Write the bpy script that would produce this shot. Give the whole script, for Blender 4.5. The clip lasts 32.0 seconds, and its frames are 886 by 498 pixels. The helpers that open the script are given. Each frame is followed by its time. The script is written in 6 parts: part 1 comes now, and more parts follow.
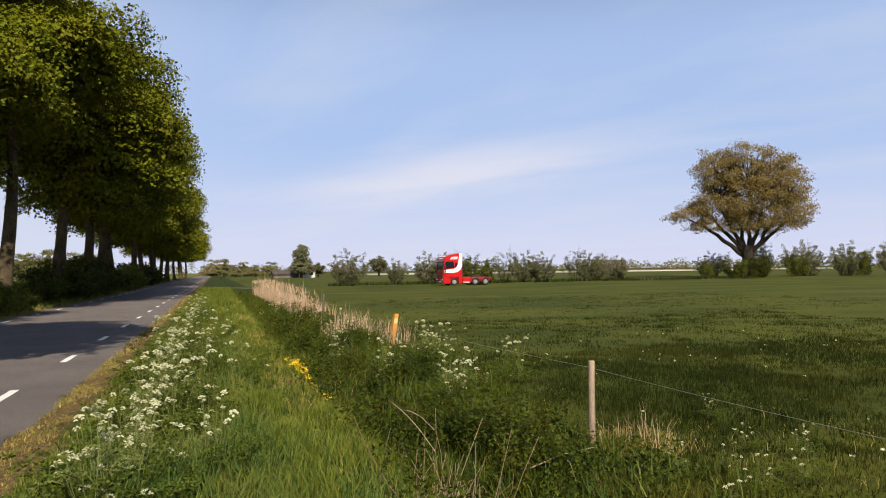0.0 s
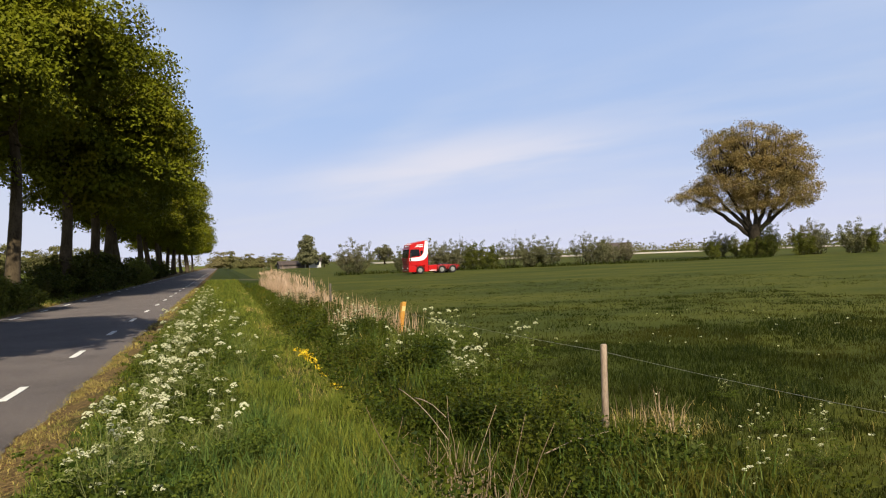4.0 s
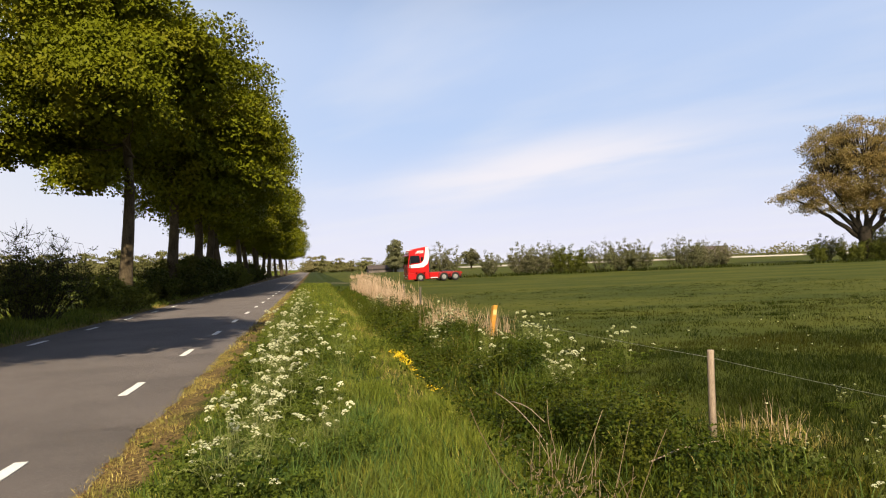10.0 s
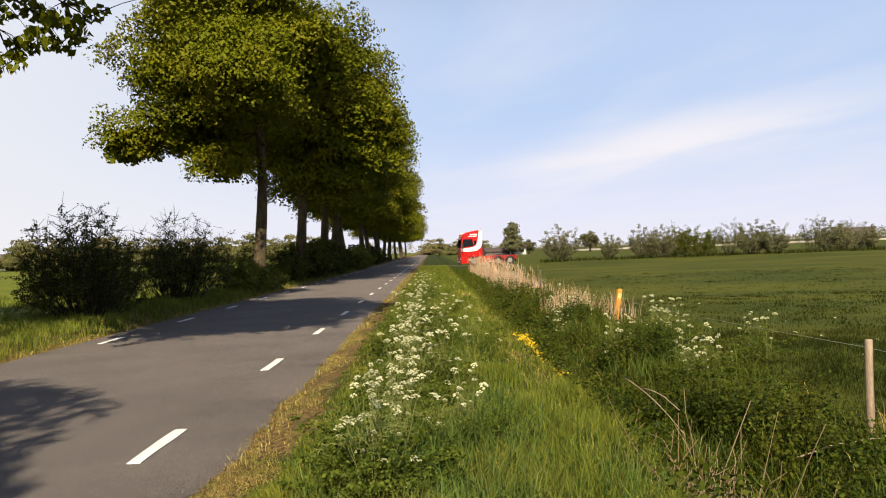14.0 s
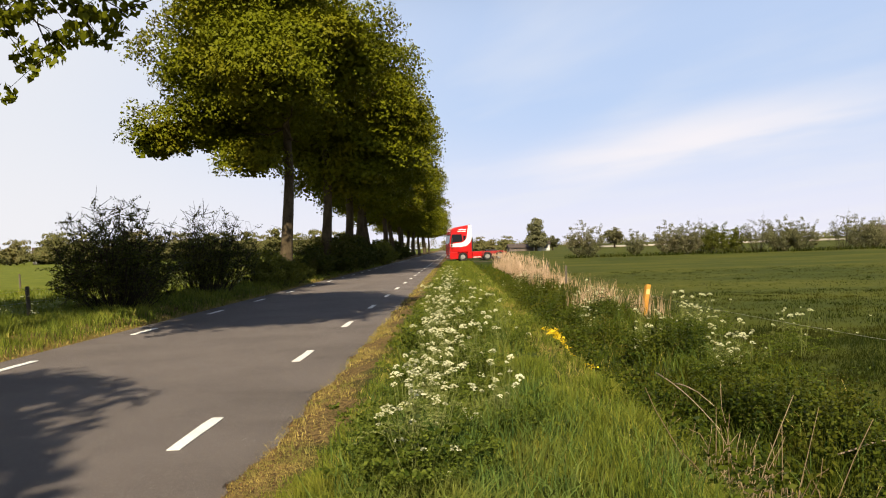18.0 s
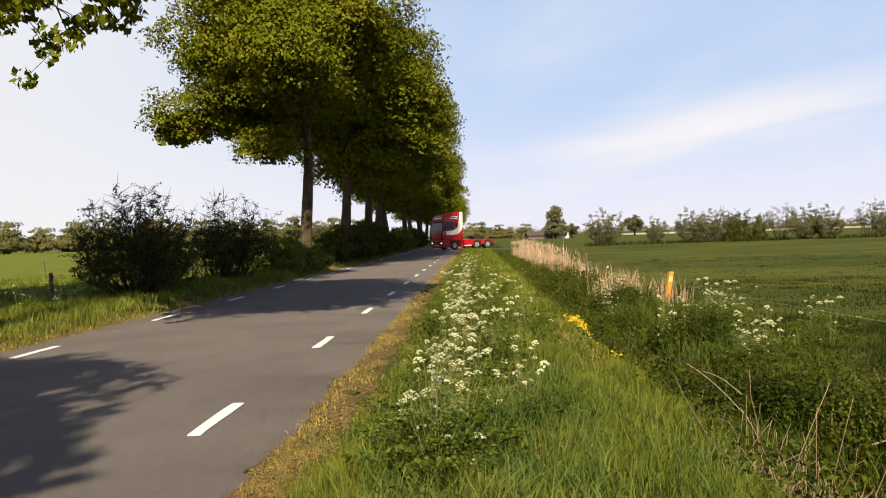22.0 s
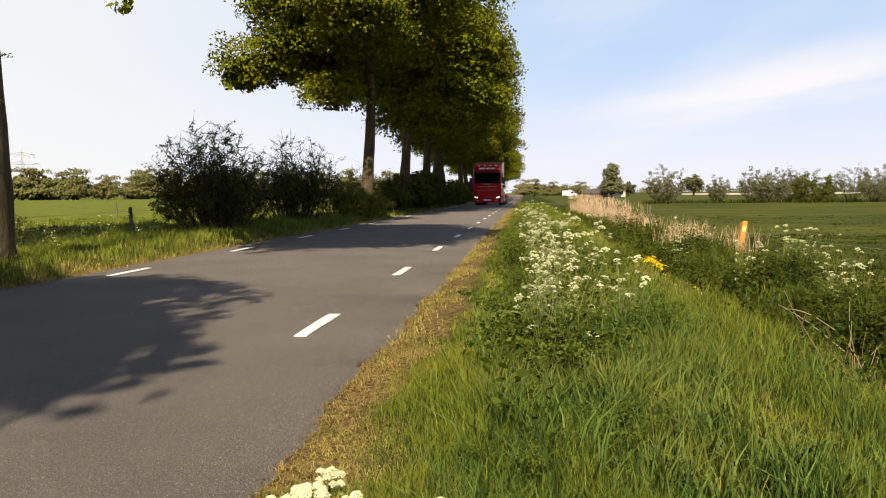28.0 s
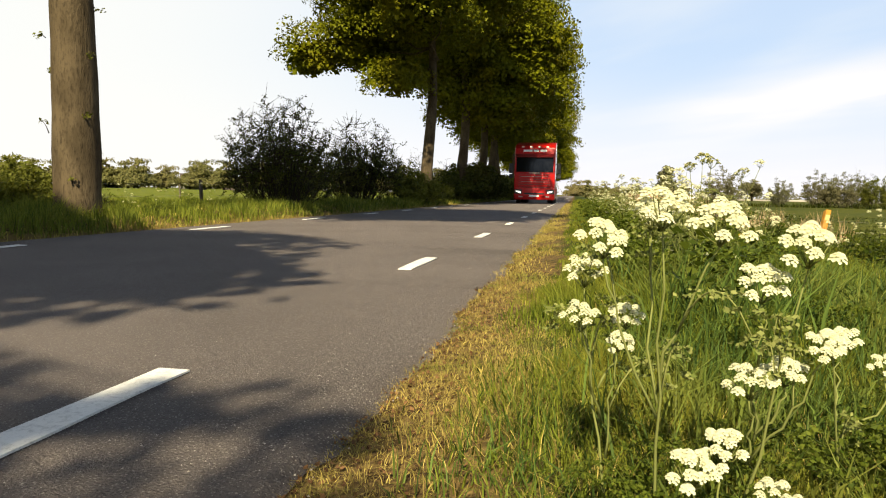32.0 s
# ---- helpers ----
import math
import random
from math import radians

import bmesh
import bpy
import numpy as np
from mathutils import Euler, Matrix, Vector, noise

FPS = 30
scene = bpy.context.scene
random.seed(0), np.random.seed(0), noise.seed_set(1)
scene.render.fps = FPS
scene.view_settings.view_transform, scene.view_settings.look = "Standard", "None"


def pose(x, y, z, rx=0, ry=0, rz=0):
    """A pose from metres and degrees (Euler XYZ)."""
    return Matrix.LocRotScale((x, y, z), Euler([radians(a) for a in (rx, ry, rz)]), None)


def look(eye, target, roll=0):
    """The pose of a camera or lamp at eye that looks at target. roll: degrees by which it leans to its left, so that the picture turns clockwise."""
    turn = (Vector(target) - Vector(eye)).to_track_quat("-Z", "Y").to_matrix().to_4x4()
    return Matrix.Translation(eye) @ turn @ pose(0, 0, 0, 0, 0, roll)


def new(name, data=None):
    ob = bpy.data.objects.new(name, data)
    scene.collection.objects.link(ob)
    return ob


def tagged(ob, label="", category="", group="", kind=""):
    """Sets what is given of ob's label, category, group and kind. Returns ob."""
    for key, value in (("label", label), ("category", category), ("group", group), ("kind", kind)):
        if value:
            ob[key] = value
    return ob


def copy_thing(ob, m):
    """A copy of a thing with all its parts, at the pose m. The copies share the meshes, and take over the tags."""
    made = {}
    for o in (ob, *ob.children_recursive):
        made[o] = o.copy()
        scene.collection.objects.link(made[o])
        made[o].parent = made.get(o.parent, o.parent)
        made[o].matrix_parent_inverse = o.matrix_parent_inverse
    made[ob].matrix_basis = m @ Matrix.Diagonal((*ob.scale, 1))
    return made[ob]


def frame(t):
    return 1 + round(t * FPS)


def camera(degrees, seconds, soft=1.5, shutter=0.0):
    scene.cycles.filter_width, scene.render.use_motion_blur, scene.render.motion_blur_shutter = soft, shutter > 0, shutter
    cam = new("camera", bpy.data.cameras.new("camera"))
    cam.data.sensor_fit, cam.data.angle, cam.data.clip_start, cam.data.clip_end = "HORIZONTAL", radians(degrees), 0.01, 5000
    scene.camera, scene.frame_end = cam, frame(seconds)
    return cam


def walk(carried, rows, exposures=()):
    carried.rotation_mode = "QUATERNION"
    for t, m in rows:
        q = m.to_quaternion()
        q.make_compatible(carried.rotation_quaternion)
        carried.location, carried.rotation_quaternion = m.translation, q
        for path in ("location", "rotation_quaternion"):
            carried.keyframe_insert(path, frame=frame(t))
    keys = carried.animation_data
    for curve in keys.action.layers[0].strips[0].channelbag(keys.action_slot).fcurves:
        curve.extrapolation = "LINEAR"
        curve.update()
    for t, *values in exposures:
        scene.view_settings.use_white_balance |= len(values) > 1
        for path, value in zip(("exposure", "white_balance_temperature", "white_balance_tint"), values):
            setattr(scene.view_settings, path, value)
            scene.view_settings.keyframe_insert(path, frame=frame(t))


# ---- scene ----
cam = camera(64.7, 32.0, soft=1.1)
PATH = [
    (0, (0.113, -0.121, 1.482), (0.733, 1.779, 1.542), -0.7),
    (0.5, (0.137, -0.094, 1.486), (0.795, 1.793, 1.552), -2.1),
    (1, (0.175, -0.043, 1.466), (0.898, 1.821, 1.511), -2.0),
    (1.5, (0.287, 0.173, 1.455), (1.015, 2.036, 1.511), -0.8),
    (2, (0.272, 0.15, 1.461), (0.988, 2.017, 1.516), -1.4),
    (2.5, (0.231, 0.137, 1.47), (0.876, 2.029, 1.506), -2.3),
    (3, (0.246, 0.159, 1.465), (0.873, 2.058, 1.501), -3.0),
    (3.5, (0.133, -0.018, 1.471), (0.754, 1.883, 1.493), -2.3),
    (5.5, (0.101, -0.013, 1.479), (0.655, 1.909, 1.504), -2.6),
    (6, (0.096, -0.002, 1.47), (0.625, 1.927, 1.484), -2.5),
    (6.5, (0.08, -0.003, 1.472), (0.585, 1.932, 1.486), -2.5),
    (7, (0.057, -0.009, 1.476), (0.53, 1.935, 1.497), -2.9),
    (7.5, (0.067, 0.011, 1.479), (0.542, 1.954, 1.52), -3.6),
    (8, (0.076, 0.02, 1.475), (0.568, 1.958, 1.52), -3.5),
    (8.5, (0.05, 0.001, 1.471), (0.528, 1.942, 1.525), -3.2),
    (9, (0.024, 0.005, 1.462), (0.458, 1.956, 1.508), -2.9),
    (9.5, (0.022, 0.033, 1.456), (0.414, 1.994, 1.504), -2.6),
    (10, (0.002, 0.037, 1.458), (0.369, 2.003, 1.502), -2.1),
    (10.5, (0.019, 0.101, 1.461), (0.333, 2.075, 1.502), -2.0),
    (11, (-0.031, 0.087, 1.464), (0.196, 2.074, 1.505), -2.0),
    (11.5, (-0.095, -0.014, 1.471), (0.076, 1.979, 1.493), -2.5),
    (12, (-0.099, -0.009, 1.475), (0.033, 1.987, 1.494), -2.1),
    (12.5, (-0.107, -0.006, 1.466), (0.009, 1.99, 1.493), -2.2),
    (13, (-0.091, 0.083, 1.463), (-0.015, 2.082, 1.485), -2.3),
    (13.5, (-0.12, 0.08, 1.46), (-0.07, 2.08, 1.466), -2.2),
    (14, (-0.12, 0.086, 1.458), (-0.085, 2.086, 1.465), -2.1),
    (14.5, (-0.137, 0.105, 1.458), (-0.102, 2.105, 1.473), -2.2),
    (15, (-0.18, 0.057, 1.445), (-0.172, 2.057, 1.458), -2.0),
    (15.5, (-0.17, 0.044, 1.446), (-0.196, 2.044, 1.432), -2.4),
    (17.5, (-0.218, 0.079, 1.427), (-0.258, 2.079, 1.416), -1.6),
    (18, (-0.223, 0.095, 1.426), (-0.254, 2.095, 1.423), -1.8),
    (18.5, (-0.21, 0.064, 1.431), (-0.245, 2.064, 1.428), -2.2),
    (19, (-0.226, 0.078, 1.428), (-0.268, 2.078, 1.434), -2.3),
    (19.5, (-0.226, 0.08, 1.425), (-0.275, 2.079, 1.411), -2.2),
    (20, (-0.227, 0.086, 1.418), (-0.283, 2.085, 1.379), -2.0),
    (20.5, (-0.236, 0.097, 1.409), (-0.298, 2.096, 1.367), -2.2),
    (21, (-0.233, 0.09, 1.417), (-0.302, 2.089, 1.402), -2.2),
    (21.5, (-0.234, 0.09, 1.414), (-0.308, 2.089, 1.392), -2.1),
    (22, (-0.258, 0.207, 1.396), (-0.343, 2.205, 1.36), -1.8),
    (22.5, (-0.242, 0.235, 1.4), (-0.319, 2.234, 1.382), -2.4),
    (23, (-0.255, 0.251, 1.39), (-0.319, 2.25, 1.386), -2.1),
    (23.5, (-0.257, 0.243, 1.393), (-0.351, 2.24, 1.391), -1.9),
    (24, (-0.257, 0.237, 1.392), (-0.355, 2.234, 1.382), -1.8),
    (24.5, (-0.266, 0.271, 1.376), (-0.376, 2.268, 1.369), -1.5),
    (25, (-0.281, 0.262, 1.37), (-0.426, 2.257, 1.391), -1.5),
    (25.5, (-0.324, 0.268, 1.346), (-0.566, 2.253, 1.382), -0.9),
    (27.5, (-0.52, 0.133, 1.227), (-0.765, 2.117, 1.184), -1.6),
    (28, (-0.639, 0.131, 1.072), (-0.872, 2.111, 0.914), -0.5),
    (28.5, (-0.793, 0.311, 0.965), (-1.115, 2.283, 0.882), -0.2),
    (29, (-0.889, 0.327, 0.85), (-1.238, 2.292, 0.716), -0.1),
    (29.5, (-0.963, 0.318, 0.772), (-1.336, 2.281, 0.688), -0.3),
    (30, (-0.965, 0.28, 0.691), (-1.173, 2.264, 0.55), -0.9),
    (30.5, (-1.066, 0.295, 0.584), (-1.397, 2.257, 0.381), -0.5),
    (31, (-1.095, 0.214, 0.575), (-1.444, 2.173, 0.369), -0.2),
    (31.5, (-1.076, 0.162, 0.594), (-1.463, 2.115, 0.405), -1.0),
    (32, (-1.118, 0.231, 0.572), (-1.484, 2.191, 0.411), 1.1),
]
walk(cam, [(t, look(eye, target, roll)) for t, eye, target, roll in PATH], [(0.0, 0.54, 6250, 10), (3.0, 0.5, 6250, 10), (6.0, 0.69, 6600, 10), (13.0, 0.78, 6850, 9), (24.0, 0.83, 7000, 8), (28.0, 0.89, 7050, 6), (32.0, 1.01, 7450, 4)])

# ---------------------------------------------------------------- sun and sky
SUN_EL, SUN_AZ = radians(41), radians(180)
sun = new("sun", bpy.data.lights.new("sun", "SUN"))
sun.data.energy, sun.data.angle, sun.data.color = 5.0, radians(0.55), (1.0, 0.885, 0.69)
sun_from = Vector((math.sin(SUN_AZ) * math.cos(SUN_EL), math.cos(SUN_AZ) * math.cos(SUN_EL), math.sin(SUN_EL)))
sun.matrix_world = look(sun_from * 60, (0, 0, 0))


class Nodes:
    """Short hand for building node trees."""

    def __init__(self, tree):
        self.t = tree

    def add(self, kind, **props):
        n = self.t.nodes.new(kind)
        for k, v in props.items():
            if k == "operation":
                n.operation = v
            elif k == "blend_type":
                n.blend_type = v
            elif k == "data_type":
                n.data_type = v
        return n

    def link(self, a, b):
        self.t.links.new(a, b)

    def math(self, op, a, b=None, clamp=False):
        n = self.add("ShaderNodeMath", operation=op)
        n.use_clamp = clamp
        for i, v in enumerate((a, b)):
            if v is None:
                continue
            if isinstance(v, (int, float)):
                n.inputs[i].default_value = v
            else:
                self.link(v, n.inputs[i])
        return n.outputs[0]

    def mix(self, fac, a, b, blend="MIX"):
        n = self.add("ShaderNodeMix", data_type="RGBA", blend_type=blend)
        for s, v in ((n.inputs[0], fac), (n.inputs[6], a), (n.inputs[7], b)):
            if isinstance(v, (int, float)):
                s.default_value = v
            elif isinstance(v, tuple):
                s.default_value = (*v[:3], 1)
            else:
                self.link(v, s)
        return n.outputs[2]

    def ramp(self, fac, lo, hi):
        n = self.add("ShaderNodeMapRange")
        n.interpolation_type = "SMOOTHSTEP"
        n.inputs["From Min"].default_value, n.inputs["From Max"].default_value = lo, hi
        self.link(fac, n.inputs["Value"])
        return n.outputs[0]

    def noise(self, vec, scale, detail=4.0, rough=0.55):
        n = self.add("ShaderNodeTexNoise")
        n.inputs["Scale"].default_value, n.inputs["Detail"].default_value, n.inputs["Roughness"].default_value = scale, detail, rough
        if vec is not None:
            self.link(vec, n.inputs["Vector"])
        return n.outputs["Fac"]


def make_world():
    w = bpy.data.worlds.new("sky")
    scene.world = w
    w.use_nodes = True
    N = Nodes(w.node_tree)
    bg = w.node_tree.nodes["Background"]
    sky = N.add("ShaderNodeTexSky")
    sky.sky_type, sky.sun_disc, sky.sun_elevation, sky.sun_rotation = "NISHITA", False, SUN_EL, SUN_AZ
    sky.air_density, sky.dust_density, sky.ozone_density = 0.9, 0.4, 1.5
    d = N.add("ShaderNodeTexCoord").outputs["Generated"]
    sep = N.add("ShaderNodeSeparateXYZ")
    N.link(d, sep.inputs[0])
    x, y, z = sep.outputs
    low = N.math("ADD", N.math("MAXIMUM", z, 0.0), 0.1)
    u, v = N.math("DIVIDE", x, low), N.math("DIVIDE", y, low)
    # a streak of high cloud over the field, thinner wisps elsewhere
    along = N.math("ADD", N.math("MULTIPLY", N.math("SUBTRACT", u, 1.5), 0.58), N.math("MULTIPLY", N.math("SUBTRACT", v, 4.2), -0.81))
    across = N.math("ADD", N.math("MULTIPLY", N.math("SUBTRACT", u, 1.5), 0.81), N.math("MULTIPLY", N.math("SUBTRACT", v, 4.2), 0.58))
    com = N.add("ShaderNodeCombineXYZ")
    N.link(N.math("MULTIPLY", along, 0.45), com.inputs[0])
    N.link(across, com.inputs[1])
    wisps = N.noise(com.outputs[0], 1.1, 4.0, 0.5)
    fine = N.noise(com.outputs[0], 4.0, 4.0, 0.55)
    soft = N.math("ADD", N.math("MULTIPLY", wisps, 0.87), N.math("MULTIPLY", fine, 0.13))
    band = N.math("SUBTRACT", 1.0, N.ramp(N.math("ABSOLUTE", N.math("ADD", across, 0.14)), 0.0, 0.95))
    ends = N.math("SUBTRACT", 1.0, N.ramp(N.math("ABSOLUTE", N.math("ADD", along, 0.05)), 0.15, 2.0))
    streak = N.math("MULTIPLY", N.math("MULTIPLY", N.math("MULTIPLY", band, ends), N.ramp(soft, 0.24, 0.66)), 0.92)
    lower = N.math("SUBTRACT", 1.0, N.ramp(z, 0.28, 0.52))
    veil = N.math("MULTIPLY", N.math("MULTIPLY", N.ramp(N.math("MULTIPLY", x, -1.0), -0.15, 0.65), lower), 0.85)
    thin = N.math("MULTIPLY", N.ramp(soft, 0.4, 0.72), 0.36)
    clear = N.mix(N.math("MULTIPLY", lower, 0.85), sky.outputs[0], (5.05, 6.5, 9.6))
    low_haze = N.math("MULTIPLY", N.math("SUBTRACT", 1.0, N.ramp(z, 0.0, 0.2)), 0.7)
    col = N.mix(low_haze, clear, (8.5, 8.2, 9.6))
    cover = N.math("MAXIMUM", streak, N.math("MAXIMUM", veil, thin))
    col = N.mix(N.math("MINIMUM", cover, 0.95), col, (8.1, 8.25, 8.9))
    col = N.mix(N.math("MULTIPLY", streak, 0.5), col, (9.0, 8.6, 9.8))
    N.link(col, bg.inputs["Color"])
    bg.inputs["Strength"].default_value = 0.062


make_world()


# ---------------------------------------------------------------- materials
def surface(name, c1, c2, scale=3.0, rough=0.7, bump=0.2, fine=40.0, c3=None, metal=0.0, coat=0.0, stretch=None, spots=None):
    """A solid surface with broad and fine variation."""
    m = bpy.data.materials.new(name)
    m.use_nodes = True
    N = Nodes(m.node_tree)
    b = m.node_tree.nodes["Principled BSDF"]
    vec = N.add("ShaderNodeTexCoord").outputs["Object"]
    if stretch:
        mp = N.add("ShaderNodeMapping")
        mp.inputs["Scale"].default_value = stretch
        N.link(vec, mp.inputs["Vector"])
        vec = mp.outputs[0]
    big, small = N.noise(vec, scale, 5.0), N.noise(vec, fine, 4.0, 0.65)
    col = N.mix(N.ramp(big, 0.32, 0.68), c1, c2)
    if c3:
        col = N.mix(N.math("MULTIPLY", N.ramp(small, 0.45, 0.75), 0.7), col, c3)
    if spots:
        vor = N.add("ShaderNodeTexVoronoi")
        vor.inputs["Scale"].default_value = spots[0]
        N.link(vec, vor.inputs["Vector"])
        wh = N.add("ShaderNodeTexWhiteNoise")
        N.link(vor.outputs["Position"], wh.inputs["Vector"])
        on = N.math("MULTIPLY", N.math("GREATER_THAN", wh.outputs["Value"], spots[2]), N.math("LESS_THAN", vor.outputs["Distance"], spots[1]))
        col = N.mix(on, col, spots[3])
    N.link(col, b.inputs["Base Color"])
    r = N.math("ADD", N.math("MULTIPLY", small, 0.2), rough - 0.1, True)
    N.link(r, b.inputs["Roughness"])
    b.inputs["Metallic"].default_value = metal
    b.inputs["Specular IOR Level"].default_value = 0.08 if rough > 0.88 else 0.5
    b.inputs["Coat Weight"].default_value = coat
    if bump:
        bp = N.add("ShaderNodeBump")
        bp.inputs["Strength"].default_value, bp.inputs["Distance"].default_value = bump, 0.02
        N.link(N.math("ADD", small, N.math("MULTIPLY", big, 0.5)), bp.inputs["Height"])
        N.link(bp.outputs[0], b.inputs["Normal"])
    return m


def foliage(name, c1, c2, c3=None, through_light=0.35, patch=0.8, rough=0.55):
    """Leaves and blades: each one its own shade, in patches, with light coming through."""
    m = bpy.data.materials.new(name)
    m.use_nodes = True
    N = Nodes(m.node_tree)
    b, out = m.node_tree.nodes["Principled BSDF"], m.node_tree.nodes["Material Output"]
    geo = N.add("ShaderNodeNewGeometry")
    big = N.noise(geo.outputs["Position"], patch, 3.0)
    col = N.mix(geo.outputs["Random Per Island"], c1, c2)
    if c3:
        col = N.mix(N.math("MULTIPLY", N.ramp(big, 0.45, 0.7), 0.75), col, c3)
    N.link(col, b.inputs["Base Color"])
    b.inputs["Roughness"].default_value = rough
    b.inputs["Specular IOR Level"].default_value = 0.07
    tr = N.add("ShaderNodeBsdfTranslucent")
    N.link(N.mix(1.0, col, (1.25, 1.2, 0.55), "MULTIPLY"), tr.inputs["Color"])
    mx = N.add("ShaderNodeMixShader")
    mx.inputs[0].default_value = through_light
    N.link(b.outputs[0], mx.inputs[1])
    N.link(tr.outputs[0], mx.inputs[2])
    N.link(mx.outputs[0], out.inputs["Surface"])
    return m


def plain(name, c, rough=0.5, metal=0.0, coat=0.0, emit=None, power=1.0):
    m = bpy.data.materials.new(name)
    m.use_nodes = True
    N = Nodes(m.node_tree)
    b = m.node_tree.nodes["Principled BSDF"]
    vec = N.add("ShaderNodeTexCoord").outputs["Object"]
    col = N.mix(N.ramp(N.noise(vec, 6.0), 0.3, 0.7), tuple(v * 0.88 for v in c), tuple(min(v * 1.08, 1) for v in c))
    N.link(col, b.inputs["Base Color"])
    b.inputs["Roughness"].default_value, b.inputs["Metallic"].default_value = rough, metal
    b.inputs["Coat Weight"].default_value = coat
    if emit:
        b.inputs["Emission Color"].default_value = (*emit, 1)
        b.inputs["Emission Strength"].default_value = power
    return m


def glass_dark(name):
    m = bpy.data.materials.new(name)
    m.use_nodes = True
    b = m.node_tree.nodes["Principled BSDF"]
    b.inputs["Base Color"].default_value = (0.006, 0.007, 0.009, 1)
    b.inputs["Roughness"].default_value = 0.05
    b.inputs["Specular IOR Level"].default_value = 0.3
    return m


ASPHALT = surface("asphalt", (0.1141, 0.0934, 0.08475), (0.1522, 0.1254, 0.1141), 0.7, 0.86, 1.0, 120.0, (0.03814, 0.03217, 0.03027), spots=(150.0, 0.4, 0.7, (0.2538, 0.2237, 0.1993)))
PAINT_LINE = surface("road_paint", (0.7544, 0.7452, 0.7084), (0.6808, 0.6716, 0.6348), 4.0, 0.6, 0.15, 70.0, (0.3864, 0.3772, 0.3588))
SOIL_GRASS = surface("turf", (0.0209, 0.0301, 0.006536), (0.03595, 0.04902, 0.009804), 1.2, 0.95, 0.8, 30.0, (0.01307, 0.01961, 0.005246))
SOIL_DRY = surface("dry_verge", (0.1438, 0.09804, 0.03595), (0.2157, 0.1536, 0.05229), 5.0, 0.95, 1.0, 70.0, (0.06536, 0.04575, 0.01961))
SOIL_FIELD = surface("meadow", (0.03655, 0.04751, 0.006396), (0.07676, 0.08041, 0.01096), 0.14, 0.95, 0.9, 9.0, (0.02741, 0.03838, 0.006396), stretch=(0.6, 1.4, 1.0))
SOIL_TRACK = surface("farm_track", (0.08497, 0.0719, 0.04575), (0.05882, 0.06536, 0.02614), 0.8, 0.95, 0.6, 20.0, (0.1307, 0.1111, 0.07843))
SOIL_LEFT = surface("pasture", (0.0774, 0.0989, 0.01032), (0.1376, 0.1505, 0.0172), 0.6, 0.95, 0.8, 9.0, (0.03922, 0.05556, 0.01307))
GRASS = foliage("grass", (0.03275, 0.0549, 0.006742), (0.168, 0.195, 0.027), (0.215, 0.203, 0.031), 0.14, 1.6)
GRASS_DRY = foliage("dry_grass", (0.13, 0.09, 0.03), (0.48, 0.385, 0.115), (0.125, 0.15, 0.025), 0.15, 2.6)
GRASS_FIELD = foliage("meadow_grass", (0.008363, 0.01544, 0.00193), (0.03216, 0.04246, 0.005146), (0.05018, 0.04889, 0.007076), 0.22, 0.35)
GRASS_BANK = foliage("bank_herbs", (0.02353, 0.04001, 0.004102), (0.09414, 0.1148, 0.01176), (0.1382, 0.1206, 0.02059), 0.25, 0.9)
LEAF_TREE = foliage("tree_leaf", (0.0851, 0.09472, 0.0037), (0.1221, 0.1317, 0.00592), (0.1591, 0.1406, 0.0074), 0.08, 0.4)
LEAF_WILLOW = foliage("willow_leaf", (0.2193, 0.1634, 0.0645), (0.3182, 0.2322, 0.0903), (0.1892, 0.1591, 0.0731), 0.35, 0.2)
LEAF_SHRUB = foliage("shrub_leaf", (0.024, 0.0336, 0.0064), (0.08, 0.0904, 0.016), (0.096, 0.0904, 0.0208), 0.25, 0.9)
LEAF_SHRUB_LIGHT = foliage("young_shrub_leaf", (0.09804, 0.1111, 0.01961), (0.1438, 0.1503, 0.03268), None, 0.35, 0.9)
# distance haze is mixed into these two leaf colours, paler and greyer than nearby leaves
LEAF_FAR_HAZY = foliage("hazy_far_leaf", (0.1196, 0.1242, 0.046), (0.184, 0.1702, 0.06624), (0.2024, 0.1656, 0.0782), 0.25, 0.05)
LEAF_MID_HAZY = foliage("hazy_field_leaf", (0.1104, 0.1122, 0.05704), (0.184, 0.1794, 0.092), (0.2024, 0.1748, 0.1058), 0.25, 0.1)
GRASS_LUSH = foliage("lush_grass", (0.01892, 0.043, 0.01032), (0.1161, 0.172, 0.03612), (0.1849, 0.1935, 0.0387), 0.2, 1.8)
LEAF_HERB = foliage("herb_leaf", (0.01375, 0.02751, 0.003439), (0.0619, 0.0791, 0.007566), (0.1031, 0.0997, 0.011), 0.2, 0.7)
LEAF_PARSLEY = foliage("parsley_leaf", (0.03698, 0.05917, 0.007396), (0.122, 0.1479, 0.02219), None, 0.3, 1.0)
REED = foliage("dry_reed", (0.42, 0.29, 0.19), (0.6, 0.44, 0.32), (0.44, 0.28, 0.17), 0.25, 0.6)
DEAD_STALK = foliage("dead_stalk", (0.16, 0.11, 0.065), (0.32, 0.24, 0.15), None, 0.1, 1.0)
STEM = foliage("green_stem", (0.12, 0.15, 0.04), (0.24, 0.25, 0.085), None, 0.15, 1.0)
PETAL = foliage("white_petal", (0.5152, 0.5152, 0.3496), (0.6624, 0.6624, 0.4968), None, 0.3, 1.0)
YELLOW = foliage("yellow_petal", (0.75, 0.5, 0.02), (0.85, 0.62, 0.04), None, 0.25, 1.0)
